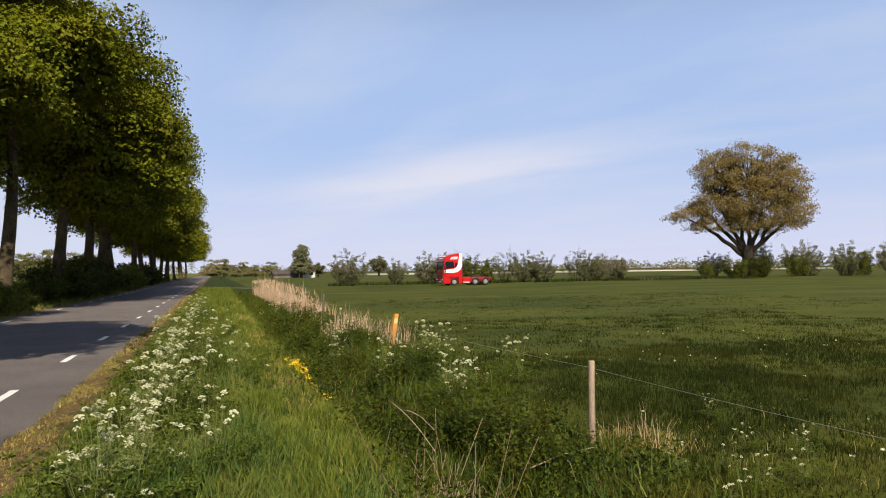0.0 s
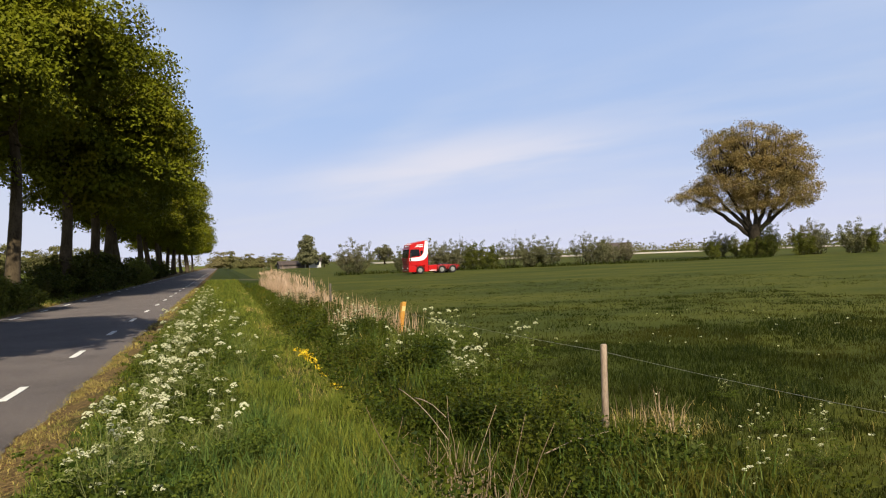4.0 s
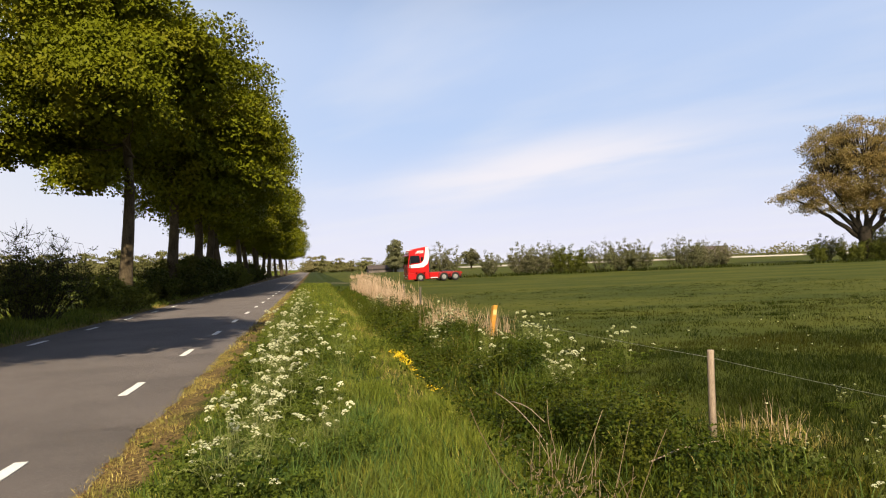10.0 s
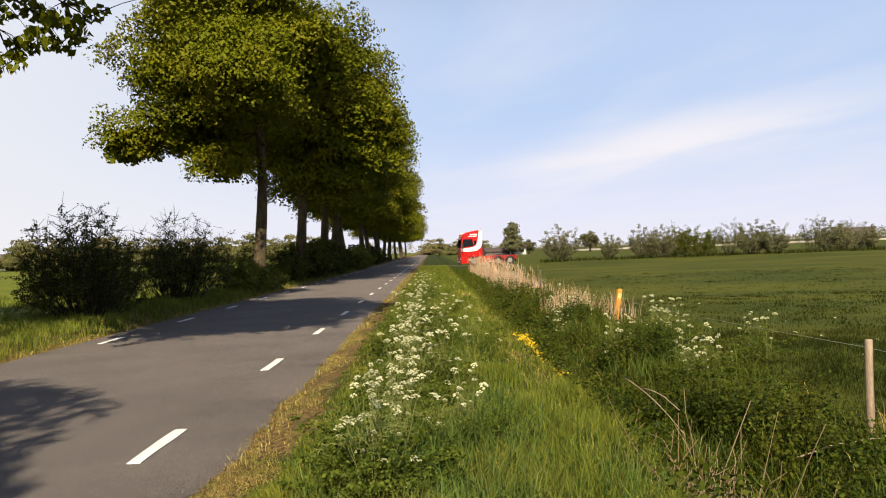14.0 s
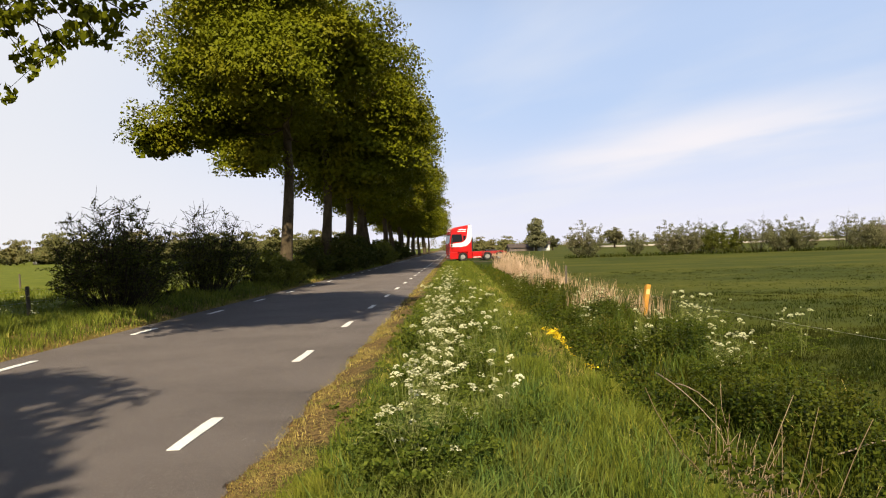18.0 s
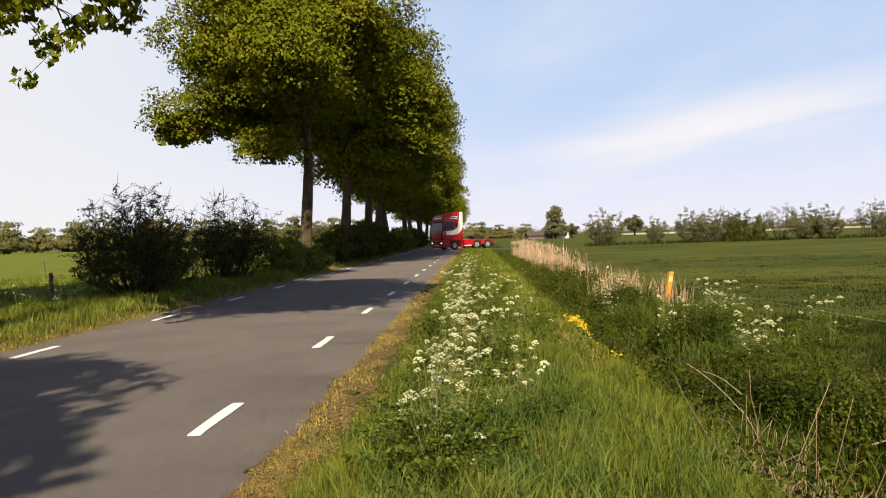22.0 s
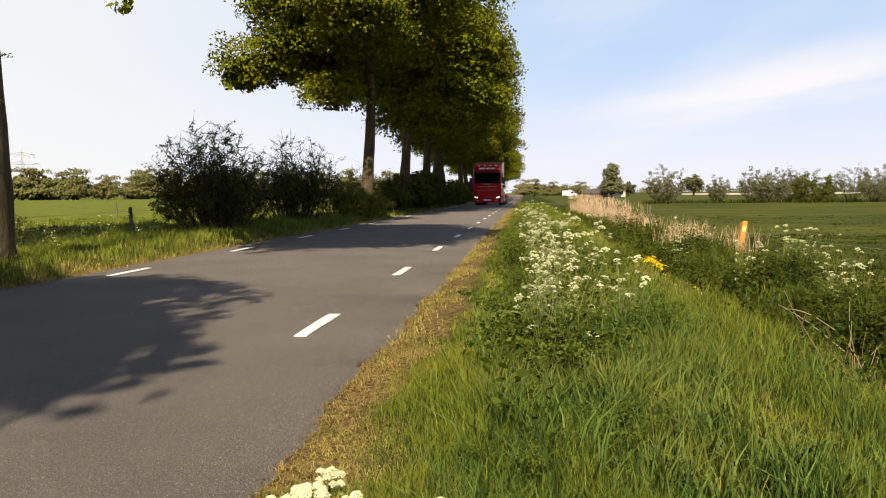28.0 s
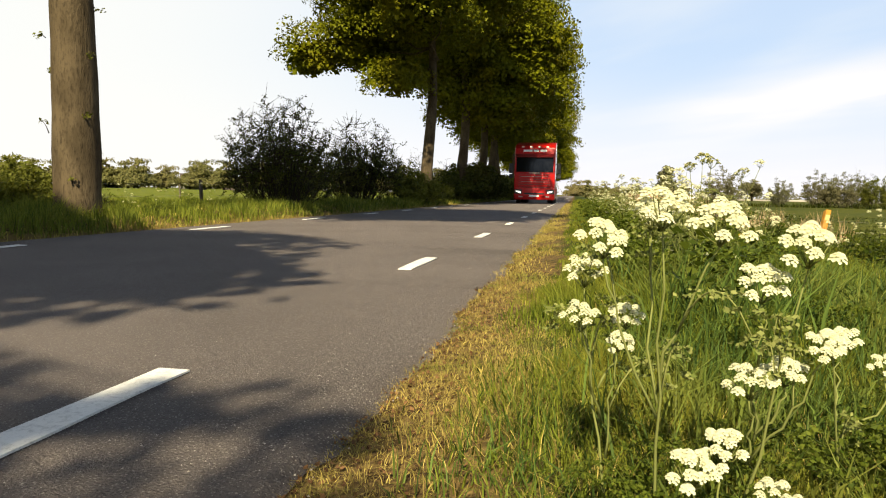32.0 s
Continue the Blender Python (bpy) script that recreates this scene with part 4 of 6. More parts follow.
    root = tagged(new("electricity_pylon"), "grey steel lattice electricity pylon on the horizon", "pylon")
    root.matrix_basis = pose(-366, 476, 0, 0, 0, 35)
    H = 37.0
    pieces = []
    for sx in (-1, 1):
        for sy in (-1, 1):
            pieces.append(tube([(sx * 3.2, sy * 3.2, -0.5), (sx * 0.9, sy * 0.9, H * 0.62), (sx * 0.25, sy * 0.25, H)], [0.28, 0.22, 0.15], 4))
    for z0, z1 in ((2, 9), (9, 15), (15, 20), (20, 24), (24, 28), (28, 32), (32, 36)):
        r0, r1 = (np.interp(z, [0, H * 0.62, H], [3.2, 0.9, 0.25]) for z in (z0, z1))
        for sy in (-1, 1):
            pieces.append(tube([(-r0, sy * r0, z0), (r1, sy * r1, z1)], [0.12, 0.12], 4))
            pieces.append(tube([(r0, sy * r0, z0), (-r1, sy * r1, z1)], [0.12, 0.12], 4))
    part("tower", np_mesh("tower", *joined(pieces)), steel, root)
    for z, L in ((H * 0.68, 11.0), (H * 0.86, 8.0)):
        p = []
        for s in (-1, 1):
            p.append(tube([(0, 0.5, z), (s * L, 0, z + 0.2)], [0.3, 0.16], 4))
            p.append(tube([(0, 0, z + 2.2), (s * L, 0, z + 0.2)], [0.2, 0.14], 4))
            for q in (0.6, 1.0):
                p.append(tube([(s * L * q, 0, z + 0.2), (s * L * q, 0, z - 2.0)], [0.14, 0.14], 4))
        part("cross_arm", np_mesh("cross_arm", *joined(p)), steel, root)


build_far()


# ---------------------------------------------------------------- grass and herbs
def scatter(rng, x0, x1, y0, y1, per_m2, keep=None):
    n = int((x1 - x0) * (y1 - y0) * per_m2)
    x, y = rng.uniform(x0, x1, n), rng.uniform(y0, y1, n)
    if keep is not None:
        k = keep(x, y)
        x, y = x[k], y[k]
    return np.stack([x, y, ground_z(x, y) - 0.015], -1)


def tufted(rng, P, size, n_tufts):
    """Draws part of the points together into tufts."""
    k = rng.integers(0, len(P), n_tufts)
    pick = rng.uniform(0, 1, len(P)) < 0.6
    c = P[k[rng.integers(0, n_tufts, len(P))]]
    Q = P.copy()
    Q[pick, :2] = c[pick, :2] + rng.normal(0, size, (pick.sum(), 2))
    Q[:, 2] = ground_z(Q[:, 0], Q[:, 1]) - 0.015
    return Q[(Q[:, 0] > ROAD_R - 0.02) | (Q[:, 0] < ROAD_L + 0.02)]


def build_grass():
    rng = np.random.default_rng(61)
    def field(name, mat, label, pieces):
        me = np_mesh(name, *joined([blades(rng, P, h, w, lean) for P, h, w, lean in pieces]))
        tagged(part(name, me, mat), label, "grass", kind="stuff")
    hgt = lambda P, a, b: a + (b - a) * np.clip(0.45 + 0.4 * lump(P[:, 0] * 0.8, P[:, 1] * 0.7) + 0.4 * lump(P[:, 0] * 3.1 + 1, P[:, 1] * 2.7), 0, 1)
    bands = ((-1.42, 1.75, 0.75, 2.4, 9500, 0.0027, 800), (-1.42, 1.75, 2.4, 4.5, 4600, 0.0048, 700), (-1.2, 1.7, 4.5, 9.0, 1600, 0.0075, 700), (-1.25, 1.7, 9.0, 20.0, 620, 0.012, 700), (-1.3, 1.7, 20, 40, 330, 0.018, 300), (-1.3, 1.7, 40, 72, 150, 0.03, 200), (-1.42, 1.75, -5, 0.75, 900, 0.007, 200))
    pieces = []
    for x0, x1, y0, y1, d, w, nt in bands:
        P = tufted(rng, scatter(rng, x0, x1, y0, y1, d), 0.045, nt)
        x, y = P[:, 0], P[:, 1]
        P = P[rng.uniform(0, 1, len(P)) < np.clip((x + 1.62) / 0.5, 0.2, 1)]
        x, y = P[:, 0], P[:, 1]
        edge = np.clip((x + 1.5) / 0.7, 0.25, 1)
        # trodden and shorter near the road, lush towards the ditch
        short = np.clip(np.maximum((y - 1.2) / 1.2, (x + 0.9) / 0.8), 0.55, 1)
        worn = 1 - 0.65 * np.exp(-(((x - 0.15) / 0.45) ** 2 + ((y - 1.6) / 0.3) ** 2))
        pieces.append((P, hgt(P, 0.06, 0.27) * edge * short * worn, w, 0.85))
    P = scatter(rng, -1.42, -0.3, 0.7, 2.5, 4600, lambda x, y: rng.uniform(0, 1, len(x)) < np.clip((x + 1.5) / 0.35, 0.15, 1))
    pieces.append((P, hgt(P, 0.05, 0.12), 0.0038, 1.25))
    # lush broad-bladed tufts
    lush = []
    for x0, x1, y0, y1, d, w, nt, h in ((-0.85, 0.4, 2.4, 6.5, 1250, 0.009, 70, 0.3), (0.4, 1.4, 2.4, 6.5, 380, 0.007, 40, 0.24), (-0.95, 1.5, 0.85, 2.6, 1900, 0.0056, 60, 0.2), (-1.35, -0.75, 0.8, 2.4, 700, 0.0045, 30, 0.11), (-0.9, 0.5, 6.5, 14, 300, 0.011, 90, 0.26)):
        P = tufted(rng, scatter(rng, x0, x1, y0, y1, d), 0.1, nt)
        lush.append((P, hgt(P, 0.75 * h, 1.25 * h), w, 0.95))
    field("verge_grass", GRASS, "lush green verge grass between road and ditch", pieces)
    for x0, x1, y0, y1, d, nt in ((2.5, 4.0, 3.2, 9.0, 90, 26), (2.6, 4.2, 9.0, 20.0, 40, 40)):
        P = tufted(rng, scatter(rng, x0, x1, y0, y1, d), 0.09, nt)
        lush.append((P, hgt(P, 0.3, 0.55), 0.012, 0.8))
    field("lush_tufts", GRASS_LUSH, "broad-bladed bright green grass tufts on the verge", lush)
    pieces = []
    for x0, x1, y0, y1, d, w in ((1.95, 4.3, -5, 2.5, 300, 0.015), (1.95, 4.3, 2.5, 9, 800, 0.01), (1.9, 4.4, 9, 22, 330, 0.016), (1.5, 4.6, 22, 45, 130, 0.028), (1.5, 4.6, 45, 68, 110, 0.03)):
        P = tufted(rng, scatter(rng, x0, x1, y0, y1, d), 0.07, 700)
        pieces.append((P, hgt(P, 0.12, 0.34), w, 0.8))
    field("ditch_grass", GRASS_BANK, "long dark green grass on the ditch banks", pieces)
    pieces = []
    fade = lambda x, y: rng.uniform(0, 1, len(x)) < np.clip((-1.02 - 0.24 * np.clip((y - 2.5) / 5, 0, 1) + 0.22 * lump(x, y, 2.0) + 0.12 * lump(x, y, 5.0) - x) / 0.5, 0.0, 1)
    for x0, x1, y0, y1, d, w, h, keep in ((-1.66, -0.8, 0.7, 2.6, 17000, 0.0024, 0.042, fade), (-1.69, -0.8, -5, 0.7, 2600, 0.005, 0.05, fade), (-1.69, -0.8, 2.6, 5, 11000, 0.003, 0.04, fade), (-1.69, -0.8, 5, 14, 2600, 0.006, 0.06, fade), (-1.7, -0.8, 14, 50, 420, 0.014, 0.08, fade),
                                    (-1.4, 0.1, 0.7, 2.4, 1900, 0.0028, 0.08, None), (-1.1, 0.6, 2.4, 12, 130, 0.004, 0.16, None), (-0.2, 0.5, 1.35, 1.85, 5000, 0.0024, 0.06, None), (1.7, 4.3, 3, 20, 14, 0.006, 0.4, None), (0.85, 1.4, 4, 14, 330, 0.006, 0.13, None), (0.8, 1.4, 14, 45, 110, 0.014, 0.14, None), (-7.2, -6.72, 2, 40, 380, 0.012, 0.08, None), (-7.8, -7.2, 4, 30, 60, 0.011, 0.16, None), (4.0, 5.0, 5.9, 7.1, 650, 0.005, 0.15, None), (4.2, 7.0, 4.2, 7.4, 40, 0.005, 0.15, None)):
        pieces.append((scatter(rng, x0, x1, y0, y1, d, keep), h, w, 1.6))
    field("dry_grass", GRASS_DRY, "short yellowed dry grass along the road edge", pieces)
    pieces = []
    for x0, x1, y0, y1, d, w, h in ((4.1, 10, -5, 2.5, 120, 0.016, 0.12), (4.1, 9, 2.5, 14, 850, 0.009, 0.13), (9, 14, 6, 14, 520, 0.012, 0.13), (4.2, 22, 14, 24, 130, 0.017, 0.09), (4.4, 34, 24, 44, 22, 0.025, 0.07), (14, 24, 10, 14, 220, 0.015, 0.12)):
        P = tufted(rng, scatter(rng, x0, x1, y0, y1, d), 0.16, 900)
        pieces.append((P, hgt(P, 0.5 * h, 1.2 * h), w, 0.8))
    field("meadow_grass", GRASS_FIELD, "short grazed dark green meadow grass", pieces)
    pieces = []
    for x0, x1, y0, y1, d, w, h in ((-9.8, -6.9, -5, 5, 160, 0.018, 0.24), (-9.8, -6.9, 5, 14, 560, 0.011, 0.24), (-10.2, -6.9, 14, 30, 300, 0.016, 0.24), (-9.5, -6.9, 30, 75, 70, 0.035, 0.22), (-24, -9.8, 8, 36, 40, 0.026, 0.2)):
        P = tufted(rng, scatter(rng, x0, x1, y0, y1, d), 0.12, 600)
        pieces.append((P, hgt(P, 0.5 * h, 1.3 * h), w, 0.8))
    P = scatter(rng, 14, 84, 87.5, 93, 9, lambda x, y: lump(x * 0.35, y * 0.6) > -0.3)
    field("rough_grass", GRASS_FIELD, "rough dull green grass under the meadow bushes", [(P, 0.55, 0.07, 0.8)])
    field("roadside_grass", GRASS, "rough green grass on the far roadside", pieces)


build_grass()


def build_herbs():
    """Broad-leaved weeds: docks and nettles on the verge and the ditch banks."""
    rng = np.random.default_rng(63)
    pts = []
    for x0, x1, y0, y1, n in ((-0.8, 0.2, 2.3, 6.0, 12), (-1.0, 0.0, 6, 14, 50), (2.3, 4.1, 3, 9, 260), (2.1, 4.2, 9, 20, 330), (2.0, 4.4, 20, 45, 300), (1.3, 1.8, 3, 20, 130)):
        x, y = rng.uniform(x0, x1, 2 * n), rng.uniform(y0, y1, 2 * n)
        k = np.argsort(-lump(x * 1.3, y * 0.8) - rng.uniform(0, 0.8, 2 * n))[:n]
        x, y = x[k], y[k]
        far_off = np.hypot(x - 4.3, y - 6.6) > 0.75
        x, y = x[far_off], y[far_off]
        n = len(x)
        pts.append(np.stack([x, y, ground_z(x, y) + rng.uniform(0.03, 0.4, n)], -1))
    P = np.concatenate(pts)
    ground = [leaves(rng, P, 34, 0.2, 0.04, flat=0.9, up=0.8)]
    me = np_mesh("herbs", *joined(ground))
    tagged(part("weeds", me, LEAF_HERB), "leafy green nettles and docks among the grass", "weeds", kind="stuff")
    # taller nettles, leaves in crossed pairs along each stem
    stems, lv = [], []
    for x0, x1, y0, y1, n, h0, h1, L0 in ((2.35, 4.0, 3.2, 5.6, 148, 0.35, 0.72, 0.075), (2.3, 4.0, 5.6, 9.0, 234, 0.4, 0.8, 0.08), (2.3, 4.2, 9.0, 18.0, 327, 0.4, 0.8, 0.1), (2.3, 4.3, 18, 36, 380, 0.45, 0.8, 0.14)):
        x, y = rng.uniform(x0, x1, 2 * n), rng.uniform(y0, y1, 2 * n)
        k = np.argsort(-lump(x * 1.6 + 1, y * 0.9) - rng.uniform(0, 0.7, 2 * n))[:n]
        x, y = x[k], y[k]
        keep = (np.hypot(x - 4.3, y - 6.6) > 0.8) & (np.hypot(x - 2.05, (y - 5.3) * 0.6) > 0.4)
        for px, py in zip(x[keep], y[keep]):
            h = rng.uniform(h0, h1) * float(np.interp(px, [2.3, 2.9, 3.6, 4.3], [1.0, 1.1, 0.85, 0.6]) * np.clip(0.8 + 0.7 * lump(px * 1.1 + 4, py * 0.8), 0.35, 1.3))
            f = np.array([px, py, float(ground_z(px, py)) - 0.02])
            S = bent(f, f + [rng.normal(0, 0.07), rng.normal(0, 0.07), h], (rng.normal(0, 0.02), rng.normal(0, 0.02), 0), 6)
            stems.append(tube(S, np.linspace(0.004, 0.002, 6), 3))
            step = 0.055 * L0 / 0.075
            for i, q in enumerate(np.arange(0.2, 1.0, step / h)):
                p = f + (S[-1] - f) * q
                L = L0 * (1.15 - 0.65 * q) * rng.uniform(0.75, 1.2)
                a = 1.57 * (i % 2) + px * 9 + rng.normal(0, 0.3)
                for sd in (0, math.pi):
                    d = np.array([math.cos(a + sd), math.sin(a + sd), rng.uniform(-0.5, 0.25)])
                    w = np.array([-math.sin(a + sd), math.cos(a + sd), rng.normal(0, 0.25)]) * L * 0.3
                    m = p + d * L * 0.45
                    lv.append(np.array([p, m + w, p + d * L - [0, 0, 0.12 * L], m - w]))
    lv = np.array(lv)
    i = np.arange(len(lv)) * 4
    nettles = tagged(new("nettles"), "stand of dark green nettles on the ditch bank", "nettles", kind="stuff")
    part("foliage", np_mesh("foliage", lv.reshape(-1, 3), np.stack([i, i + 1, i + 2, i + 3], -1)), LEAF_HERB, nettles)
    part("stems", np_mesh("stems", *joined(stems)), LEAF_HERB, nettles)


build_herbs()


def umbel_mesh(rng, radius, rays, florets, petal):
    """A flat-topped flower head: rays that end in small domes of florets."""
    V, Q, T, st = [], [], [], []
    n = 0
    for i in range(rays):
        a, q = i * 2.4, math.sqrt((i + 0.5) / rays)
        c = np.array([math.cos(a) * q * radius, math.sin(a) * q * radius, radius * (0.75 - 0.75 * q * q)]) + rng.normal(0, 0.08 * radius, 3)
        st.append(tube(bent((0, 0, -radius * 0.7), c, (c[0] * 0.12, c[1] * 0.12, -0.03 * radius), 3), np.linspace(0.0012, 0.0007, 3), 3))
        for k in range(florets):
            b, p = k * 2.4 + i, math.sqrt((k + 0.5) / florets)
            rr = radius * 0.27
            o = c + np.array([math.cos(b) * p * rr, math.sin(b) * p * rr, rr * (0.95 - 0.9 * p * p)])
            tilt = np.array([math.cos(b) * p, math.sin(b) * p, 1.1])
            tilt /= np.linalg.norm(tilt)
            e1 = np.cross(tilt, (0.3, 0.7, 0.2))
            e1 /= np.linalg.norm(e1)
            e2 = np.cross(tilt, e1)
            s = petal * rng.uniform(0.8, 1.25)
            ring = [o + s * (math.cos(j * 2 * math.pi / 5 + b) * e1 + math.sin(j * 2 * math.pi / 5 + b) * e2) + tilt * s * rng.uniform(0.0, 0.4) for j in range(5)]
            V += [o - tilt * s * 0.15] + ring
            T += [(n, n + 1 + j, n + 1 + (j + 1) % 5) for j in range(5)]
            n += 6
    return np_mesh("umbel", np.array(V), None, T), st


def fern_leaf(rng, base, tip, width):
    """A feathery leaf as a fan of small leaflets along a bent rib."""
    B = bent(base, tip, (0, 0, 0.06), 7)
    out = [tube(B, np.linspace(0.0022, 0.0008, 7), 3)]
    d = np.asarray(tip, float) - np.asarray(base, float)
    s = np.cross(d, (0, 0, 1.0))
    s /= np.linalg.norm(s) + 1e-6
    C = []
    for i in range(2, 7):
        for sd in (-1, 1):
            L = width * (1.1 - 0.15 * i)
            for q in (0.25, 0.6, 1.0):
                C.append(B[i] + s * sd * L * q + d * 0.05 * q)
    out.append(leaves(rng, np.array(C), 4, width * 0.18, width * 0.17, flat=0.5))
    return out


HEADS = {}


def head(kind):
    if not HEADS:
        rng = np.random.default_rng(71)
        HEADS["near"] = [umbel_mesh(rng, 0.036, 12, 22, 0.0029) for _ in range(4)]
        HEADS["mid"] = [umbel_mesh(rng, 0.036, 8, 6, 0.0072) for _ in range(4)]
        for k in HEADS:
            for me, _ in HEADS[k]:
                me.materials.append(PETAL)
    return HEADS[kind]


def parsley(seed, umbels, kind, leafy=7, leaf_len=0.3, label="cow parsley with flat white flower heads and feathery leaves"):
    """One cow parsley plant; umbels: (x, y, z, size) relative to its foot."""
    rng = np.random.default_rng(seed)
    root = tagged(new("cow_parsley"), label, "wild flower", "cow parsley on the verge")
    tall = max(umbels, key=lambda u: u[2]) if umbels else None
    for i, (x, y, z, s) in enumerate(umbels):
        me, rays = head(kind)[(seed + i) % 4]
        top = np.array([x, y, z])
        foot = np.array([rng.normal(0, 0.03), rng.normal(0, 0.03), -0.05])
        main = (x, y, z, s) == tall
        if not main and kind == "near":
            # a side branch leaves the main stem at a joint
            q = rng.uniform(0.3, 0.62) * min(z / tall[2], 1.0)
            foot = np.array(tall[:3]) * q + [0, 0, 0.02]
        B = bent(foot, top - [0, 0, 0.026 * s], (0.1 * x + rng.normal(0, 0.012), 0.1 * y, 0.0 if kind == "near" else 0.08 * z), 8, rng, 0.004)
        if main and kind == "near":
            B = bent((0, 0, -0.05), top - [0, 0, 0.026 * s], (0, 0, 0), 8, rng, 0.003)
        pieces = [tube(B, np.linspace(0.0034 if main else 0.0023, 0.0013, 8), 5)]
        if z > 0.3:
            q = B[rng.integers(3, 6)]
            pieces += fern_leaf(rng, q, q + np.array([rng.normal(0, 0.09), rng.normal(0, 0.09), 0.03]), 0.05)
        for v, qd, tr in rays:
            pieces.append((v * s + top, qd, tr))
        stem = part("stem", np_mesh("stem", *joined(pieces)), STEM, root)
        u = new("umbel", me)
        u.parent = stem
        u.matrix_basis = pose(x, y, z, rng.uniform(5, 40) if kind == "near" else rng.uniform(-15, 25), rng.uniform(-15, 15), 0) @ pose(0, 0, 0, 0, 0, rng.uniform(0, 360)) @ Matrix.Scale(s, 4)
    pieces = []
    for _ in range(leafy):
        a, L = rng.uniform(0, 6.3), leaf_len * rng.uniform(0.6, 1.2)
        pieces += fern_leaf(rng, (0, 0, 0.02), (math.cos(a) * L, math.sin(a) * L, L * rng.uniform(0.3, 0.9)), 0.3 * L)
    part("foliage", np_mesh("foliage", *joined(pieces)), LEAF_PARSLEY, root)
    return root


def build_parsley():
    rng = np.random.default_rng(72)
    protos = []
    for k in range(6):
        n = (8, 6, 9, 5, 7, 6)[k]
        um = []
        for i in range(n):
            a, q = rng.uniform(0, 6.3), rng.uniform(0.05, 0.3)
            um.append((math.cos(a) * q, math.sin(a) * q, rng.uniform(0.26, 0.88) - 0.35 * q, rng.uniform(0.5, 1.15)))
        p = parsley(200 + k, um, "mid", 16, 0.46)
        protos.append(p)
    spots = []
    for cx, cy, n in ((-0.6, 4.4, 4), (-0.4, 5.4, 5), (-0.7, 6.3, 4), (-0.3, 7.2, 5), (-0.6, 8.4, 6), (-0.5, 10.0, 6), (-0.75, 11.6, 5), (-0.45, 12.8, 5)):
        spots += [(rng.normal(cx + 0.12, 0.24), rng.normal(cy, 0.4)) for _ in range(n)]
    for _ in range(18):
        spots.append((rng.normal(-0.5, 0.3), rng.uniform(14.0, 34.0)))
    spots += [(0.42, 9.7), (0.55, 10.1), (-0.85, 4.6), (-0.7, 5.0), (-0.55, 5.6), (-0.85, 5.9), (-0.35, 5.3)]
    spots = [(max(x, -0.5), y) for x, y in spots]
    far = [(3.6, 26), (3.3, 29), (5.2, 11.8), (4.9, 10.6), (4.0, 22.4)]
    for cx, cy, n, r in ((3.2, 18.3, 5, 0.25), (4.0, 18.7, 4, 0.25), (2.95, 16.6, 3, 0.25), (4.45, 13.8, 9, 0.28), (3.4, 10.1, 4, 0.16), (3.75, 9.9, 3, 0.16), (3.3, 12.8, 4, 0.2), (3.0, 35, 6, 0.6)):
        far += [(rng.normal(cx, r), rng.normal(cy, 1.3 * r)) for _ in range(n)]
    low = [(4.1, 5.3), (4.5, 5.0), (5.2, 5.7), (5.6, 5.4), (5.0, 4.7), (4.4, 4.6), (3.9, 4.4), (5.9, 7.1)]
    left = [(-9.6, 14.2), (-10.0, 13.2), (-9.3, 15.0), (-10.4, 14.6), (-9.0, 11.6), (-11.2, 13.6)]
    done = 0
    for group, s in ((spots, 1.0), (far, 1.05), (low, 0.55), (left, 0.8)):
        for x, y in group:
            z = float(ground_z(x, y))
            m = pose(x, y, z, 0, 0, rng.uniform(0, 360))
            ob = protos[done] if done < len(protos) else copy_thing(protos[int(rng.integers(0, 6))], m)
            ob.matrix_basis = m
            q = s * rng.uniform(0.72, 1.08)
            ob.scale = (q, q, q)
            done += 1
    # leafy plants that have not flowered yet
    for k, (x, y, L) in enumerate(((-0.48, 1.75, 0.22), (-0.86, 1.5, 0.16), (-0.62, 1.4, 0.18), (-0.35, 2.75, 0.26), (-0.5, 3.5, 0.3), (-0.7, 2.5, 0.2))):
        p = parsley(400 + k, [], "mid", 12, L, "leafy young cow parsley without flowers")
        p.matrix_basis = pose(x, y, float(ground_z(x, y)))
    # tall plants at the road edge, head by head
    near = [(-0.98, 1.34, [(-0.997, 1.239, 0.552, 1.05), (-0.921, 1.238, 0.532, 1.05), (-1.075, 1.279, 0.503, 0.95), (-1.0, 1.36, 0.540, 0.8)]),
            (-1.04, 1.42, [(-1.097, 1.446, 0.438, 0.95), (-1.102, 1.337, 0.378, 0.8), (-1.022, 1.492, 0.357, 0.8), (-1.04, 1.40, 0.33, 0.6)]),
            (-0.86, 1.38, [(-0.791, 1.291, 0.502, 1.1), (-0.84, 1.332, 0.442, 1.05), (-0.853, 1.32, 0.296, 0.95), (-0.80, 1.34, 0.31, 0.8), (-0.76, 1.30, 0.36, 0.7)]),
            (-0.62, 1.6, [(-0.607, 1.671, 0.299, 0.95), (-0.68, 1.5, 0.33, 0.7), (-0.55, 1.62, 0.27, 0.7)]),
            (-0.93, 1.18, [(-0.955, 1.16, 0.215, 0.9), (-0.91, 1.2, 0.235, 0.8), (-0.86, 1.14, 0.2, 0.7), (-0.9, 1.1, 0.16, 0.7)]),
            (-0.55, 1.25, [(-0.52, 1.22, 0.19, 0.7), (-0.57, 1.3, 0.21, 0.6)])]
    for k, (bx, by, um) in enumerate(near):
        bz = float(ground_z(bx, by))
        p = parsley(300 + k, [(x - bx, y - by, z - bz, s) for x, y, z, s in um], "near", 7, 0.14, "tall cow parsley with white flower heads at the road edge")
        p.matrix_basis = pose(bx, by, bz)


build_parsley()


